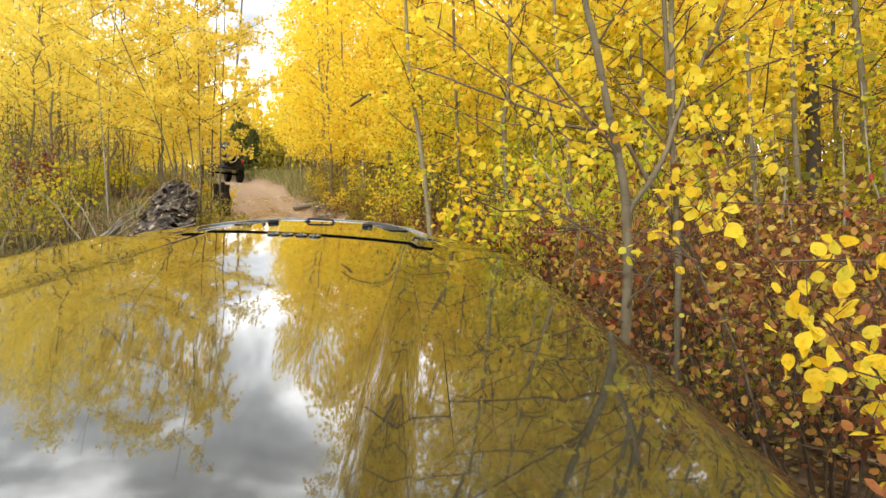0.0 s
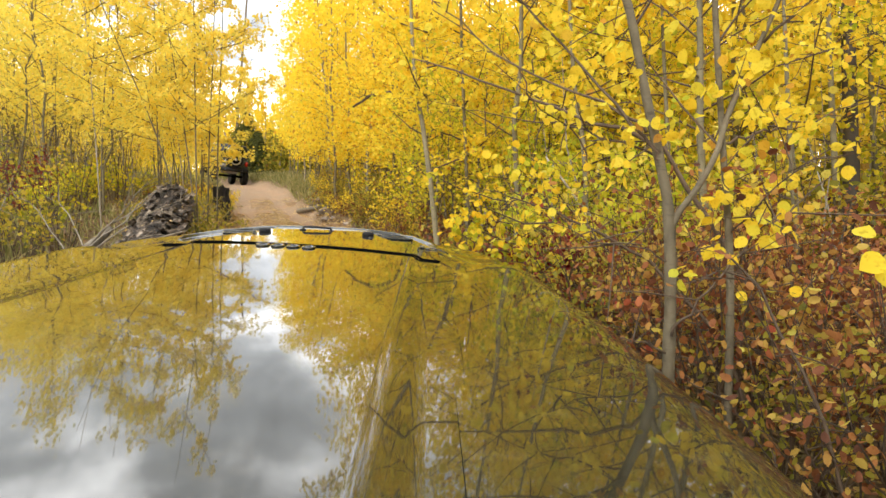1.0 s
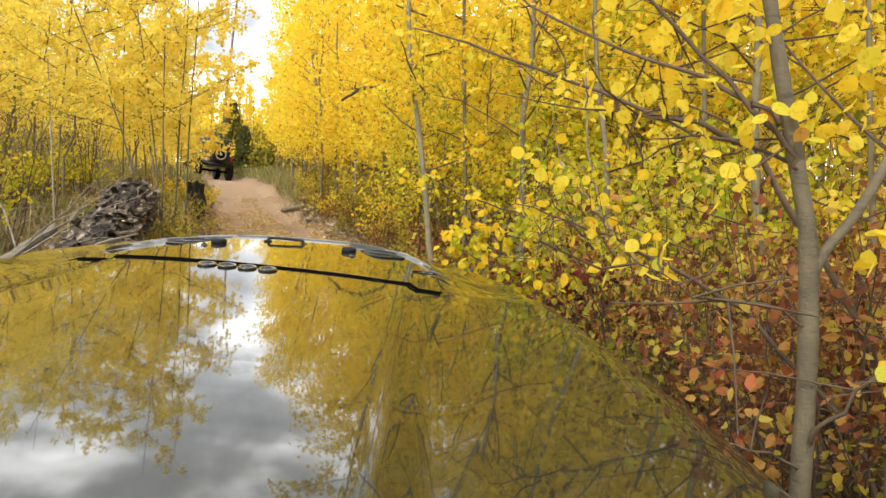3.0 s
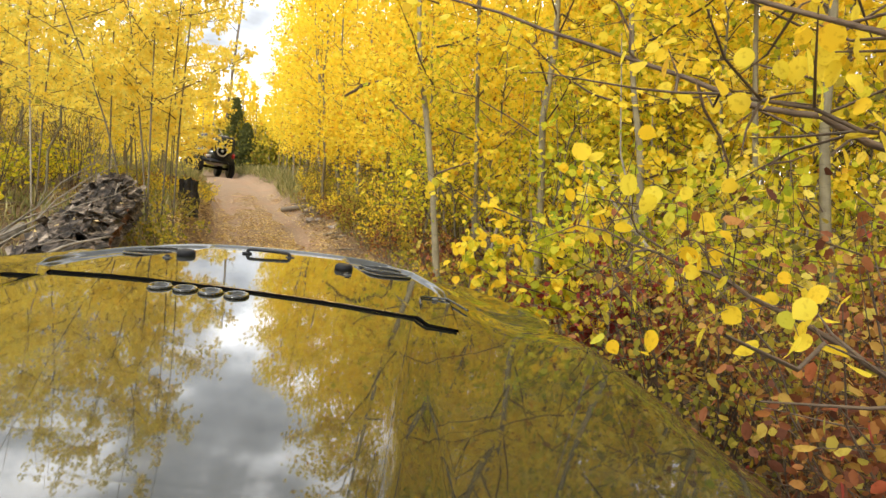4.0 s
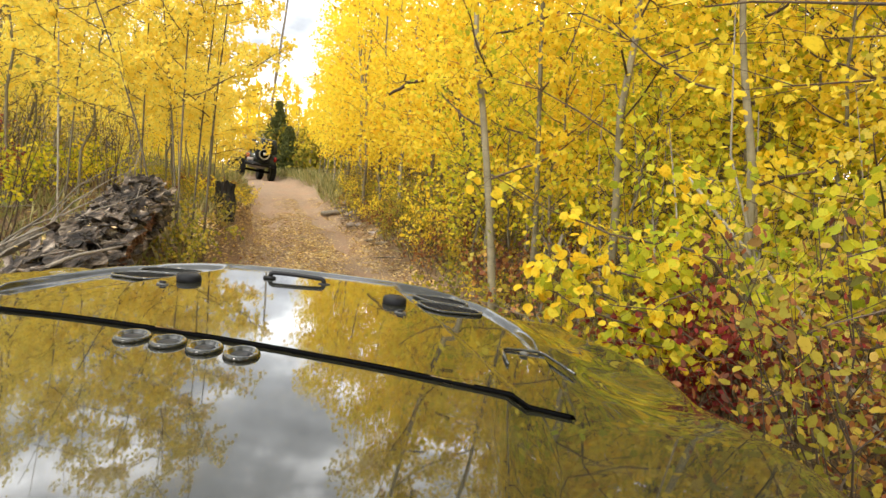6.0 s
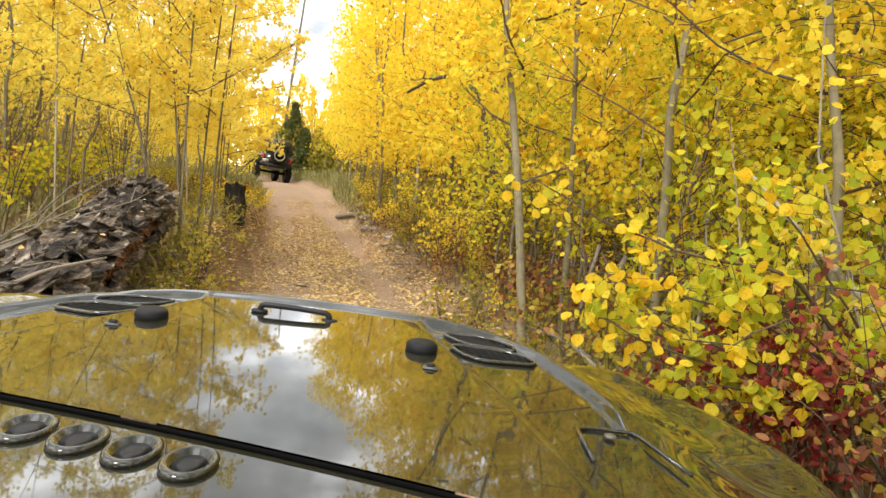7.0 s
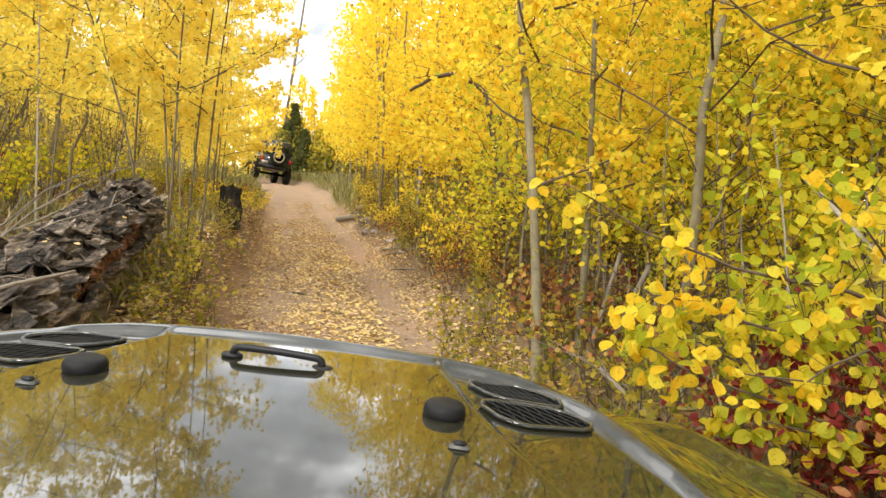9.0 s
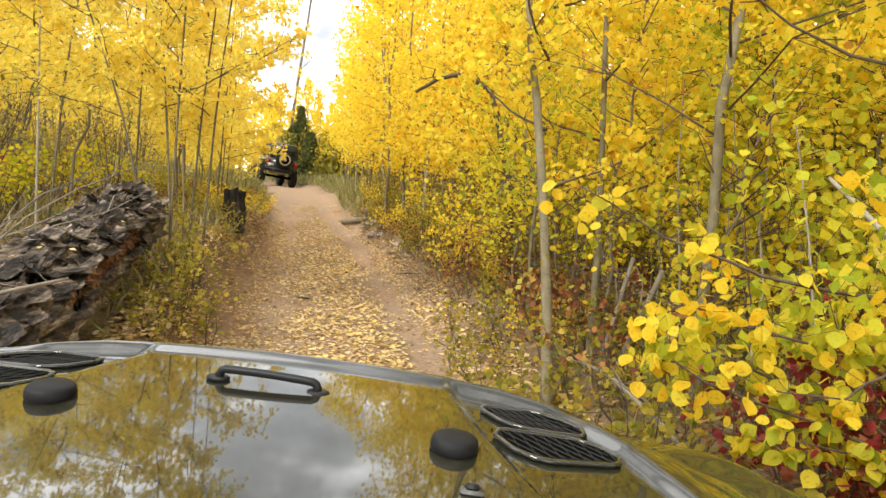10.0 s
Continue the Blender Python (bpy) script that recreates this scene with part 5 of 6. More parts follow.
def build_log():
    log = thing("rotten_log", Matrix.Translation(log_axis(0.5)), "large rotten fallen log, dark bark torn open to reddish heartwood", "log")
    o = log_axis(0.5)
    d = (log_axis(1) - log_axis(0)).normalized()
    right = d.cross(Vector((0, 0, 1))).normalized()
    up = right.cross(d)

    def ring(t, w, r):
        return log_axis(t) - o + (right * math.cos(w) + up * math.sin(w)) * r

    def rough(t, w, k=1.0):
        p = Vector((math.cos(w) * 1.1, math.sin(w) * 1.1, t * 6))
        return noise.fractal(p * 1.4, 1.0, 2.0, 4) * 0.07 * k + noise.fractal(p * 5, 1.0, 2.0, 3) * 0.045 * k + 0.012 * math.sin(w * 23 + 4 * noise.noise(p))

    # bark shell; its side facing the trail is torn away along the middle
    bm = bmesh.new()
    nt, nw = 170, 104
    vs = {}
    for i in range(nt):
        t = i / (nt - 1)
        for j in range(nw):
            w = 2 * math.pi * j / nw
            r = 0.295 * (1 - 0.12 * t) + rough(t, w)
            r *= 0.78 + 0.22 * float(smooth(0, 0.12, t))
            vs[i, j] = bm.verts.new(ring(t + 0.012 * math.sin(5 * w) * (1 - t), w, r))
    for i in range(nt - 1):
        t = i / (nt - 1)
        for j in range(nw):
            w = (2 * math.pi * (j + 0.5) / nw + math.pi) % (2 * math.pi) - math.pi
            edge = noise.noise(Vector((t * 14, w * 2.5, 3.0))) * 0.35
            torn = 0.46 < t + 0.06 * edge < 0.84 and -0.2 + edge < w < 0.85 + edge
            front = t + 0.06 * edge < 0.36 and 0.45 + edge < w < 1.75 + edge
            if not (torn or front):
                bm.faces.new((vs[i, j], vs[i, (j + 1) % nw], vs[i + 1, (j + 1) % nw], vs[i + 1, j]))
    bmesh.ops.delete(bm, geom=[v for v in bm.verts if not v.link_faces], context="VERTS")
    bmesh.ops.recalc_face_normals(bm, faces=bm.faces[:])
    bmesh.ops.solidify(bm, geom=bm.faces[:], thickness=0.045)
    part("bark", bm, M_LOGBARK, log, "dark crumbling bark with pale flecks", False)
    # heartwood
    bm = bmesh.new()
    nt, nw = 60, 40
    rows = []
    for i in range(nt):
        t = 0.36 + 0.62 * i / (nt - 1)
        rows.append([bm.verts.new(ring(t, 2 * math.pi * j / nw, 0.20 * (1 - 0.15 * t) + rough(t * 1.7, 2 * math.pi * j / nw, 0.9))) for j in range(nw)])
    for a, b in zip(rows, rows[1:]):
        for j in range(nw):
            bm.faces.new((a[j], a[(j + 1) % nw], b[(j + 1) % nw], b[j]))
    bm.faces.new(rows[-1])
    bm.faces.new(tuple(reversed(rows[0])))
    part("heartwood", bm, M_HEART, log, "crumbling red-brown heartwood", False)
    # pale wood where the near end has split open
    bm = bmesh.new()
    nt, nw = 40, 56
    rows = []
    for i in range(nt):
        t = -0.02 + 0.42 * i / (nt - 1)
        row = []
        for j in range(nw):
            w = 2 * math.pi * j / nw
            g1 = abs(math.sin(w * 6.5 + 2 * noise.noise(Vector((t * 3, w, 0))))) * 0.035
            r = 0.215 + g1 + 0.02 * noise.fractal(Vector((math.cos(w) * 3, math.sin(w) * 3, t * 6)), 1, 2, 3)
            end = 0.07 * noise.noise(Vector((w * 3.5, 7, 2))) if i < 8 else 0
            row.append(bm.verts.new(ring(t + end * (1 - i / 8 if i < 8 else 0), w, r)))
        rows.append(row)
    for a, b in zip(rows, rows[1:]):
        for j in range(nw):
            bm.faces.new((a[j], a[(j + 1) % nw], b[(j + 1) % nw], b[j]))
    bm.faces.new(tuple(reversed(rows[0])))
    part("split_wood", bm, M_SPLINTER, log, "pale weathered split wood", False)
    rng = np.random.default_rng(5)
    for k in range(26):
        w = 0.3 + 1.4 * rng.random()
        t0, ln = -0.02 + 0.14 * rng.random(), 0.10 + 0.22 * rng.random()
        g = Geo()
        pts = [ring(t0 + ln * u, w + 0.02 * rng.normal(), 0.25 - 0.02 * u + 0.006 * rng.normal()) for u in np.linspace(0, 1, 6)]
        wd = 0.010 + 0.014 * rng.random()
        g.tube(pts, [wd * 0.35, wd, wd * 1.1, wd, wd * 0.8, wd * 0.3], 6)
        link("splinter", g.mesh("splinter"), M_SPLINTER if w > 0.7 else M_HEART, log, "pale split wood" if w > 0.7 else "", False)
    # crumbled chips in the torn hollow
    bmc = bmesh.new()
    for k in range(240):
        t, w = 0.45 + 0.40 * rng.random(), -0.1 + 0.9 * rng.random()
        r = 0.185 + 0.05 * rng.random()
        mm = Matrix.Translation(ring(t, w, r)) @ pose(0, 0, 0, 360 * rng.random(), 360 * rng.random(), 360 * rng.random()) @ Matrix.Diagonal((0.02 + 0.035 * rng.random(), 0.012 + 0.015 * rng.random(), 0.006, 1))
        bmesh.ops.create_cube(bmc, size=2.0, matrix=mm)
    tagged(part("crumbled_wood", bmc, M_HEART, log, "crumbled red-brown wood chips", False), kind="stuff")
    # curled flakes of bark along the top
    bmf = bmesh.new()
    for k in range(190):
        t, w = 0.30 + 0.68 * rng.random(), 0.5 + 1.7 * rng.random()
        mm = Matrix.Translation(ring(t, w, 0.31 * (1 - 0.12 * t) + 0.03 * rng.random())) @ pose(0, 0, 0, 14 + 16 * rng.normal(), 60 * (1.57 - w) / 1.57 + 16 * rng.normal(), 18 + 14 * rng.normal()) @ Matrix.Diagonal((0.018 + 0.03 * rng.random(), 0.05 + 0.11 * rng.random(), 0.006, 1))
        res = bmesh.ops.create_grid(bmf, x_segments=2, y_segments=3, size=1.0, matrix=Matrix.Identity(4))
        for v in res["verts"]:
            v.co.z = 1.6 * v.co.x * v.co.x + 0.5 * rng.normal()
            v.co.x += 0.12 * rng.normal()
            v.co.y += 0.12 * rng.normal()
            v.co = mm @ v.co
    bmesh.ops.solidify(bmf, geom=bmf.faces[:], thickness=0.006)
    tagged(part("flaking_bark", bmf, M_LOGBARK, log, "loose flakes of dark bark", False), kind="stuff")
    return log


build_log()


def log_leaves():
    rng = np.random.default_rng(9)
    pos = []
    for _ in range(150):
        c = log_axis(float(rng.random()))
        pos.append((c.x + rng.normal() * 0.12, c.y, c.z + 0.30 - 0.5 * abs(rng.normal() * 0.12)))
    tagged(link("log_leaves", leaves_mesh("log_leaves", pos, 0.045, rng, False, 0, True), M_LITTER), "pale yellow leaves fallen on the rotten log", "leaves", kind="stuff")


log_leaves()


def dead_tree(name, line, r0, r1, branches, label, mat, seed, category="log"):
    rng = np.random.default_rng(seed)
    o = np.array(line[0], float)
    t = thing(name, Matrix.Translation(line[0]), label, category)
    pts = []
    for a, b in zip(line, line[1:]):
        a, b = np.array(a, float) - o, np.array(b, float) - o
        pts += [a + (b - a) * u + rng.normal(size=3) * r0 * 0.12 for u in (0, 0.25, 0.5, 0.75)]
    pts.append(np.array(line[-1], float) - o)
    g = Geo()
    g.tube(pts, [(r0 + (r1 - r0) * i / (len(pts) - 1)) * (1 + 0.10 * rng.normal()) for i in range(len(pts))], 12)
    link("trunk", g.mesh("trunk"), mat, t)
    # dark cap on the butt paints in the shade of a hollow end
    if r0 > 0.06:
        way = (pts[0] - pts[1]) / np.linalg.norm(pts[0] - pts[1])
        g = Geo()
        g.tube([pts[0] - way * 0.05, pts[0] + way * 0.010, pts[0] + way * 0.004], [r0 * 0.86, r0 * 0.84, r0 * 0.5], 12)
        link("hollow_end", g.mesh("hollow_end"), M_DARKTRUNK, t)
    for at, to, r in branches:
        g = Geo()
        p = pts[int(at * (len(pts) - 1))]
        q = np.array(to, float) - o
        ln = bend(p, q, 7, rng, 0.05, 0.03)
        g.tube(ln, [r * (1 - 0.13 * i) for i in range(7)], 7)
        for k in range(4):
            s = ln[2 + k]
            e = s + rng.normal(size=3) * 0.2 + (q - p) * 0.12
            g.tube([s, (s + e) / 2 + rng.normal(size=3) * 0.02, e], [r * 0.4, r * 0.3, r * 0.12], 5, False)
        link("branch", g.mesh("branch"), mat, t)
    return t


dead_tree("fallen_dead_tree", [(-3.20, 5.68, 1.36), (-3.42, 6.4, 1.53), (-3.6, 7.0, 1.66), (-3.8, 7.7, 1.82)], 0.066, 0.042,
          [(0.15, (-2.55, 6.5, 1.75), 0.010), (0.35, (-3.3, 8.6, 2.55), 0.010), (0.45, (-3.7, 9.2, 2.75), 0.010), (0.6, (-3.75, 9.6, 2.5), 0.010), (0.25, (-4.4, 6.9, 2.3), 0.009), (0.5, (-4.9, 8.4, 2.5), 0.010), (0.1, (-3.0, 5.9, 0.95), 0.009), (0.3, (-2.9, 8.0, 2.3), 0.010)],
          "grey barkless fallen tree with bare broken branches", M_DEADWOOD, 81)
dead_tree("broken_branch", [(-3.15, 5.75, 1.38), (-2.85, 6.0, 1.50), (-2.6, 6.25, 1.72), (-2.45, 6.6, 1.80)], 0.016, 0.008, [(0.3, (-2.8, 5.85, 1.05), 0.009)], "grey broken branch leaning on a log", M_DEADWOOD, 82, "branch")
for n, (p, q, r) in enumerate((((0.36, 8.4, 1.0), (0.63, 8.4, 2.09), 0.022), ((0.45, 8.4, 1.0), (0.85, 8.4, 2.01), 0.028), ((0.7, 8.2, 1.05), (0.95, 8.5, 1.75), 0.02), ((0.75, 6.6, 0.98), (0.35, 7.4, 1.38), 0.020))):
    dead_tree("leaning_dead_stick", [p, tuple((a + b) / 2 + 0.02 for a, b in zip(p, q)), q], r, r * 0.7, [(0.7, (q[0] - 0.2, q[1], q[2] + 0.1), 0.008)], "grey dead stick leaning among aspens", M_DEADWOOD, 83 + n, "branch")
dead_tree("slanting_dead_branch", [gz(1.95, 5.5), (1.62, 5.9, 1.6), (1.34, 6.29, 2.07), (1.11, 6.70, 2.52)], 0.018, 0.011, [(0.6, (1.2, 6.2, 2.0), 0.007), (0.8, (1.35, 6.7, 2.55), 0.006)], "pale brown dead branch slanting through the thicket", M_STEM, 95, "branch")
dead_tree("far_fallen_log", [(-5.35, 24.2, float(ground_z(-5.35, 24.2)) + 0.10), (-4.5, 23.0, float(ground_z(-4.5, 23.0)) + 0.10), (-3.8, 22.1, float(ground_z(-3.8, 22.1)) + 0.08)], 0.09, 0.06, [(0.5, (-4.1, 23.4, 3.0), 0.03)], "pale barkless log lying at the trail edge", M_DEADWOOD, 90)
dead_tree("far_fallen_log", [(-4.9, 24.9, float(ground_z(-4.9, 24.9)) + 0.10), (-3.6, 23.6, float(ground_z(-3.6, 23.6)) + 0.22)], 0.10, 0.06, [], "pale barkless log lying at the trail edge", M_DEADWOOD, 91)
dead_tree("arched_dead_branch", [gz(-0.1, 12.2), (-0.25, 12.1, 3.0), (-0.55, 12.0, 4.1), (-0.9, 11.95, 4.33), (-1.25, 11.95, 4.25), (-1.55, 11.95, 4.05)], 0.05, 0.02, [(0.8, (-1.5, 11.9, 4.2), 0.012)], "bent dead brown branch among golden leaves", M_TWIG, 92, "branch")
dead_tree("standing_dead_tree", [gz(-15.1, 46.5), (-14.7, 46.5, 10.7), (-14.4, 46.5, 14.0), (-13.9, 46.5, 19.4)], 0.13, 0.06, [(0.6, (-13.5, 46.5, 14.3), 0.03), (0.75, (-15.5, 46.5, 16.4), 0.03)], "tall bare dead trunk against the sky", M_LIMB, 93, "tree")
dead_tree("standing_dead_tree", [gz(-16.5, 30.0), (-16.4, 30, 9.5), (-16.2, 30, 15.0)], 0.16, 0.08, [(0.6, (-15.9, 30, 10.2), 0.03)], "tall bare dead trunk against the sky", M_DARKTRUNK, 94, "tree")


def build_stump():
    x, y = -4.32, 12.95
    s = thing("rotten_stump", Matrix.Translation((x, y, float(ground_z(x, y)))), "short black rotten stump on the bank", "stump")
    bm = bmesh.new()
    rows = []
    for i in range(18):
        h = -0.15 + 0.64 * i / 17
        row = []
        for j in range(32):
            w = 2 * math.pi * j / 32
            p = Vector((math.cos(w), math.sin(w), h * 2))
            r = 0.145 + 0.05 * max(0, 0.3 - h) + 0.05 * noise.fractal(p * 2, 1, 2, 4) + 0.012 * math.sin(w * 14)
            row.append(bm.verts.new((r * math.cos(w), r * math.sin(w), h + (0.10 * noise.noise(Vector((w * 2, 3, 1))) if i > 13 else 0))))
        rows.append(row)
    for a, b in zip(rows, rows[1:]):
        for j in range(32):
            bm.faces.new((a[j], a[(j + 1) % 32], b[(j + 1) % 32], b[j]))
    bm.faces.new(rows[-1])
    part("bark", bm, M_CHAR, s, "charred black bark", False)
    g = Geo()
    g.tube([(0.02, -0.02, 0.2), (0.0, 0.0, 0.44), (0.03, 0.0, 0.52)], [0.10, 0.08, 0.03], 10)
    link("heartwood", g.mesh("heartwood"), M_HEART, s, "", False)


build_stump()


def stone(x, y, r, sink, seed, squash=0.7):
    bm = bmesh.new()
    bmesh.ops.create_icosphere(bm, subdivisions=3, radius=1)
    for v in bm.verts:
        n = noise.fractal(v.co * 1.3 + Vector((seed * 3.1, 0, 0)), 1, 2, 4)
        v.co *= 1 + 0.55 * n
        v.co = Vector((v.co.x * r * 1.25, v.co.y * r, v.co.z * r * squash))
    me = bpy.data.meshes.new("stone")
    bm.to_mesh(me)
    bm.free()
    ob = link("stone", me, M_STONE, None, "", True)
    ob.matrix_world = Matrix.Translation((x, y, float(ground_z(x, y)) + r * squash * 0.5 - sink)) @ pose(0, 0, 0, 0, 0, seed * 50)
    return tagged(ob, "pale rounded stone at the trail edge", "stone", "stones at the trail edge")


stone(0.10, 7.2, 0.12, -0.05, 1)
for n, (x, y, r) in enumerate(((-3.55, 20.0, 0.13), (-3.75, 21.2, 0.16), (-3.2, 19.3, 0.09), (-2.45, 6.6, 0.08), (-2.3, 9.0, 0.06), (-2.45, 17.0, 0.08))):
    stone(x, y, r, 0.02, n + 2)


def wood_chunk(x, y, ln, r, turn, mat, label, seed, lift=0.0):
    rng = np.random.default_rng(seed)
    g = Geo()
    pts = [np.array([ln * (u - 0.5), rng.normal() * r * 0.35, rng.normal() * r * 0.2]) for u in np.linspace(0, 1, 8)]
    g.tube(pts, [r * w * (0.7 + 0.5 * rng.random()) for w in (0.25, 0.8, 1, 1, 1, 0.9, 0.7, 0.2)], 7)
    g.v = [(a, b + rng.normal() * r * 0.22, (c + rng.normal() * r * 0.2) * 0.6) for a, b, c in g.v]
    ob = link("wood_chunk", g.mesh("wood_chunk"), mat, None, "", False)
    ob.matrix_world = Matrix.Translation((x, y, float(ground_z(x, y)) + r * 0.35 + lift)) @ pose(0, 0, 0, 4, 5, turn)
    tagged(ob, label, "wood", "broken wood on the trail")


wood_chunk(-2.78, 11.85, 0.30, 0.022, 5, M_DARKTRUNK, "short dark twig lying on the trail", 1)
wood_chunk(-2.42, 9.2, 0.42, 0.035, -20, M_DARKTRUNK, "dark broken branch piece on the trail edge", 2)
for n in range(12):
    wood_chunk(-2.75 + 0.45 * R.random(), 7.2 + 2.2 * R.random(), 0.12 + 0.3 * R.random(), 0.02 + 0.03 * R.random(), 360 * R.random(), (M_HEART, M_LOGBARK, M_HEART)[n % 3], "rust-coloured rotten wood fragment on the bank", 10 + n)

for n in range(16):
    y = 13.5 + 0.65 * n + 0.3 * R.random()
    wood_chunk(float(trail_x(y)) + 1.45 + 0.45 * R.random(), y, 0.4 + 0.6 * R.random(), 0.025 + 0.03 * R.random(), 100 + 70 * R.random(), (M_DEADWOOD, M_STEM)[n % 2], "grey dead branch piece at the trail edge", 40 + n)

# ---------------------------------------------------------------- far conifers


def conifer(x, y, h, w, seed):
    rng = np.random.default_rng(seed)
    t = thing("spruce_tree", Matrix.Translation(gz(x, y)), "dark green spruce beyond the bend", "tree", "far spruces")
    g = Geo()
    g.tube([(0, 0, 0), (0, 0, h * 0.5), (0, 0, h)], [0.13, 0.08, 0.01], 8)
    link("trunk", g.mesh("trunk"), M_DARKTRUNK, t)
    pos = []
    for k in range(150):
        u = rng.random() ** 0.8
        a, ln = rng.random() * 6.28, w * (1 - u) * (0.6 + 0.5 * rng.random()) + 0.1
        for s in np.linspace(0.15, 1, 17):
            for _ in range(4):
                pos.append((ln * s * math.cos(a) + rng.normal() * 0.07, ln * s * math.sin(a) + rng.normal() * 0.07, h * (0.08 + 0.9 * u) - 0.35 * ln * s * s + rng.normal() * 0.05))
    link("crown", leaves_mesh("crown", pos, 0.15, rng, False, 0.6, False, 0.5), M_CONIFER, t)


for n, (x, y, h, w) in enumerate(((-13.2, 43.6, 4.9, 1.45), (-12.3, 43.0, 3.3, 1.2), (-14.0, 44.5, 3.6, 1.3))):
    conifer(x, y, h, w, 200 + n)

# ---------------------------------------------------------------- loose cover
def ground_leaves(name, n, across, along, thin, size, mat, label, seed, lift=0.008, near=False):
    """Leaves strewn by distance across and along the trail; thin: chance to stay bare."""
    rng = np.random.default_rng(seed)
    d = across[0] + (across[1] - across[0]) * rng.random(n)
    y = along[0] + (along[1] - along[0]) * rng.random(n) ** 1.2
    x = trail_x(y) + d * 1.04
    keep = rng.random(n) > thin(d, x, y)
    keep &= rng.random(n) < smooth(along[0], along[0] + 4.5, y) * smooth(11.0, 4.0, np.abs(d))
    x, y = x[keep], y[keep]
    pos = np.stack([x, y, ground_z(x, y) + lift], -1)
    tagged(link(name, leaves_mesh(name, pos, size * (0.6 + 0.7 * rng.random(len(x))), rng, near, 0, True), mat), label, "leaves", kind="stuff")


def thin_trail(d, x, y):
    bare = np.exp(-((d - 0.78) / 0.26) ** 2) * 0.85 + np.exp(-((d + 0.72) / 0.2) ** 2) * 0.35
    return np.clip(bare + 0.25 - 0.3 * np.clip(wave(x * 0.9, y * 0.6), -1, 1) + 0.5 * smooth(16, 28, y), 0, 0.97)


ground_leaves("fallen_trail_leaves", 52000, (-1.75, 1.5), (-5, 9.5), thin_trail, 0.050, M_LITTER, "fallen pale yellow leaves strewn over the dirt trail", 301, near="mid")
ground_leaves("far_trail_leaves", 78000, (-1.75, 1.5), (5.5, 30), thin_trail, 0.050, M_LITTER, "fallen pale yellow leaves strewn over the far trail", 304)
ground_leaves("bank_leaves", 70000, (-10.0, -1.3), (-6, 22), lambda d, x, y: 0.1 + 0.3 * (wave(x, y) > 0.4), 0.052, M_BROWN, "brown and yellow leaf litter on the bank", 302, 0.012)
ground_leaves("forest_floor_leaves", 76000, (1.25, 7.0), (-6, 22), lambda d, x, y: 0.1 + 0.3 * (wave(x, y) > 0.4), 0.052, M_BROWN, "brown and yellow leaf litter under the shrubs", 303, 0.012)


def blades(name, n, accept, box, h, seed, label):
    rng = np.random.default_rng(seed)
    x = box[0] + (box[1] - box[0]) * rng.random(n)
    y = box[2] + (box[3] - box[2]) * rng.random(n)
    keep = accept(x, y, rng)
    x, y = x[keep], y[keep]
    pos = np.stack([x, y, ground_z(x, y)], -1)
    tagged(link(name, leaves_mesh(name, pos, h * (0.5 + rng.random(len(x))), rng, False, -2.2, False, 0.07), M_GRASS), label, "grass", kind="stuff")


blades("dry_grass", 42000, lambda x, y, rng: (np.abs(off_trail(x, y)) > 1.5) & (wave(x * 0.5, y * 0.5) + rng.random(len(x)) * 0.8 > 0.4), (-13, 5, 3, 28), 0.24, 311, "dry olive grass tufts on the forest floor")
blades("meadow_grass", 30000, lambda x, y, rng: np.abs(off_trail(x, y)) > 1.35, (-24, -4, 27, 46), 0.42, 312, "pale green grass on the slope beyond the bend")
blades("trail_grass", 1500, lambda x, y, rng: (np.abs(off_trail(x, y)) < 0.25) & (wave(x * 0.8, y * 0.8) > 0.5), (-10, 0, 6, 30), 0.12, 313, "small grass tufts between the ruts")


def thicket(name, n, accept, box, h, mat, seed, label):
    """Many thin upright stems that fill the wood behind."""
    rng = np.random.default_rng(seed)
    g = Geo()
    made = 0
    while made < n:
        x, y = box[0] + (box[1] - box[0]) * rng.random(), box[2] + (box[3] - box[2]) * rng.random()
        if not accept(float(off_trail(x, y)), x, y):
            continue
        made += 1
        z = float(ground_z(x, y))
        hh = h * (0.5 + rng.random())
        r = 0.006 + 0.014 * rng.random() ** 2
        q = (x + rng.normal() * 0.12 * hh, y + rng.normal() * 0.12 * hh, z + hh)
        pts = bend((x, y, z - 0.1), q, 4, rng, 0, 0.04)
        g.tube(pts, [r, r * 0.85, r * 0.65, r * 0.3], 4, False)
    tagged(link(name, g.mesh(name), mat), label, "stems", kind="stuff")


thicket("thicket_stems", 1700, lambda d, x, y: 2.3 < d < 11 and (y > 6 or d > 3.6), (-8, 13, 0, 32), 1.9, M_STEM, 321, "thin grey stems crowding under the aspens")
thicket("bank_stems", 260, lambda d, x, y: -12 < d < -3.2 and (y > 9.5 or x < -4.6), (-24, -3, 3, 34), 1.5, M_STEM, 322, "thin grey-brown stems crowding on the bank")


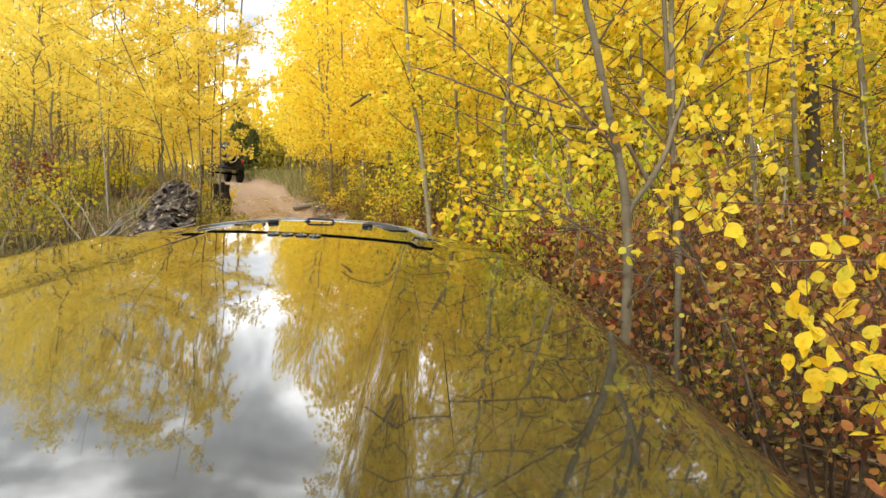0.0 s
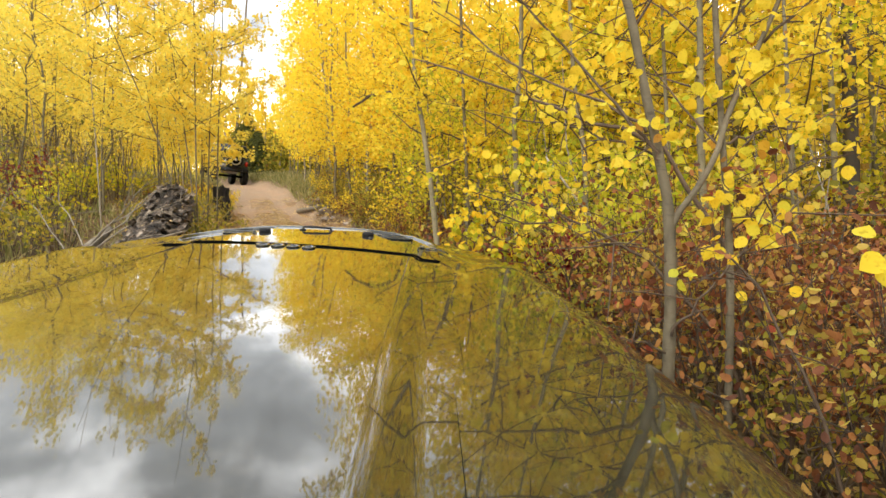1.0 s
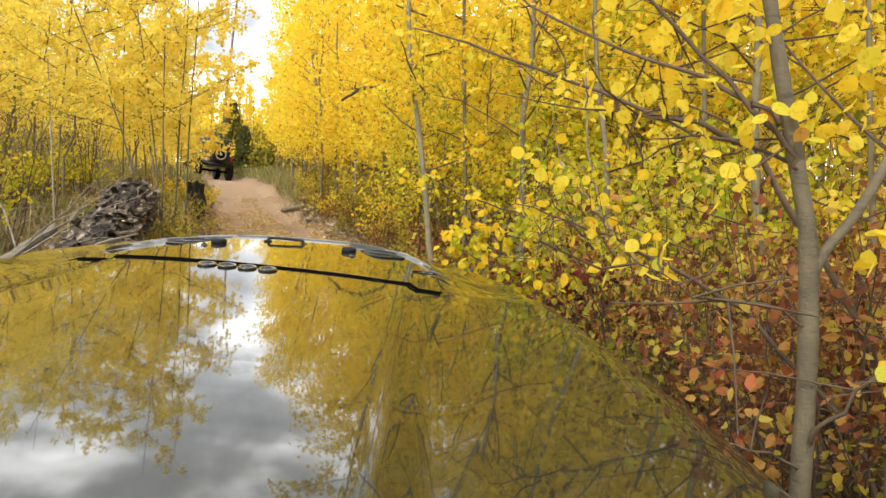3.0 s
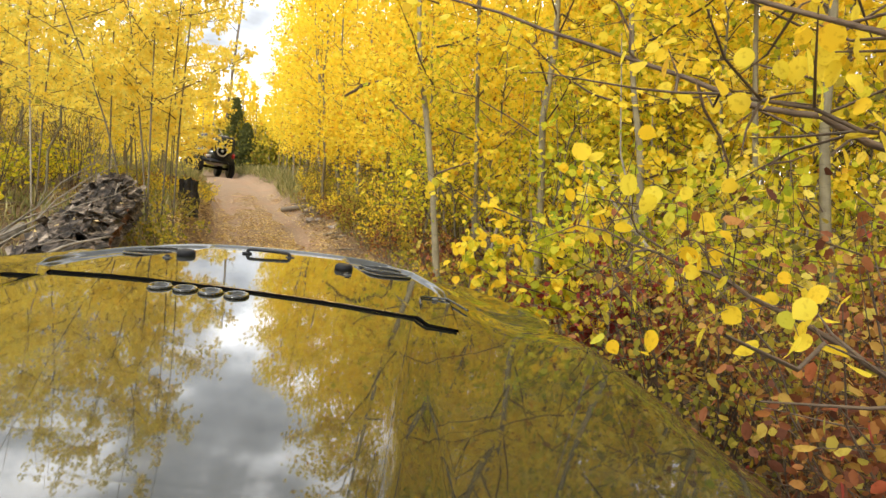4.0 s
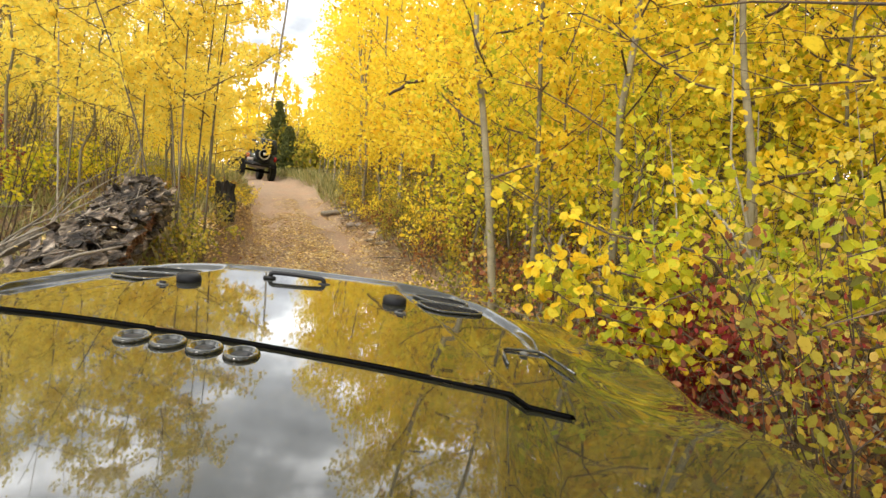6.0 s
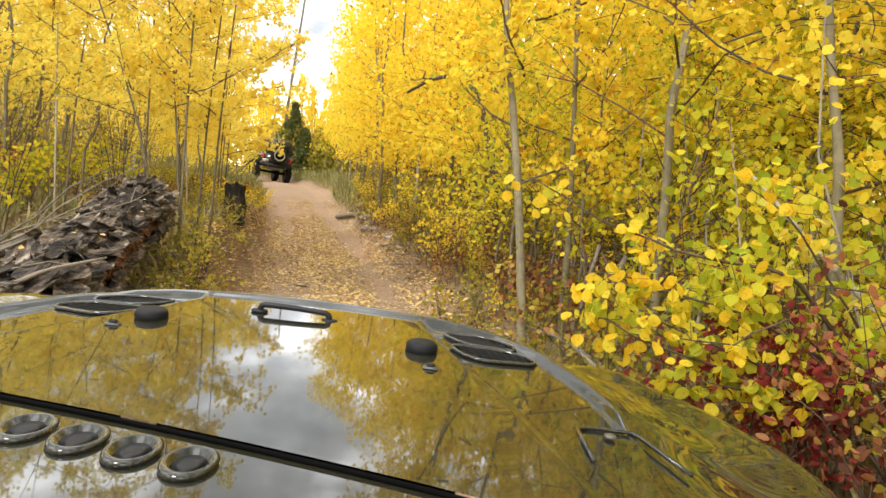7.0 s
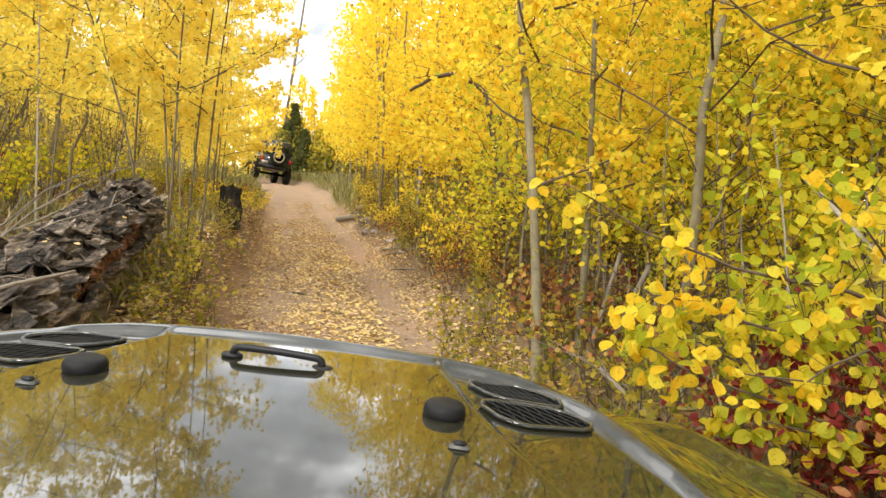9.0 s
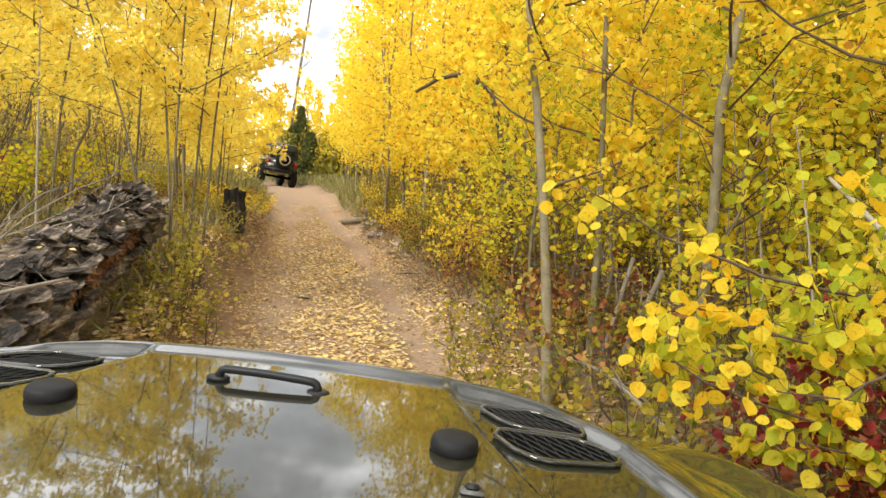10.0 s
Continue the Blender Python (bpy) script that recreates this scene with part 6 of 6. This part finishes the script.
def woods(name, n, box, accept, seed, mat, label, tall=7.0):
    """The wood in the distance: leaf masses on thin trunks."""
    rng = np.random.default_rng(seed)
    pos, g = [], Geo()
    made = 0
    while made < n:
        x, y = box[0] + (box[1] - box[0]) * rng.random(), box[2] + (box[3] - box[2]) * rng.random()
        if not accept(float(off_trail(x, y)), x, y):
            continue
        made += 1
        z = float(ground_z(x, y))
        h = tall * (1 + 0.45 * rng.random())
        g.tube([(x, y, z - 0.2), (x + rng.normal() * 0.15, y, z + h * 0.5), (x + rng.normal() * 0.3, y, z + h)], [0.08, 0.06, 0.02], 5, False)
        k = 330
        u = rng.random(k)
        a, q = rng.random(k) * 6.28, np.sqrt(rng.random(k)) * 1.35 * np.minimum(1, 1.6 * (1.02 - u))
        pos.append(np.stack([x + q * np.cos(a), y + q * np.sin(a), z + h * (0.03 + 0.97 * u) + rng.normal(size=k) * 0.1], -1))
    wood = tagged(link(name, g.mesh(name), M_STEM), label, "woods", kind="stuff")
    link("foliage", leaves_mesh("foliage", np.concatenate(pos), 0.26, rng, False, 0.4), mat, wood)


woods("woods_beyond_bend", 220, (-40, 16, 31, 60), lambda d, x, y: abs(d) > 3.2 and (d > 5 or y > 36), 332, M_GOLD, "golden aspen woods beyond the bend", 5.2)
woods("side_woods", 84, (6, 26, -8, 34), lambda d, x, y: d > 7.5, 333, M_GOLD, "golden aspen woods beside the trail", 6.0)
woods("bank_woods", 42, (-32, -8, -4, 36), lambda d, x, y: d < -8.5, 334, M_PALE, "pale golden aspen woods on the bank", 3.3)
woods("bend_woods", 46, (-32, -13, 33, 50), lambda d, x, y: d < -3.0, 335, M_PALE, "pale golden aspens above the bend", 4.2)
woods("far_woods", 170, (-60, 50, -30, 75), lambda d, x, y: (d > 17 or d < -19 or (y > 58 and abs(x + 12) > 5)) and not (y < 0 and abs(x) < 8), 331, M_GOLD, "distant golden aspen woods")
woods("bend_understory", 130, (-15, 6, 39, 52), lambda d, x, y: d > 2.6, 336, M_OLIVE, "olive undergrowth beyond the bend", 2.4)
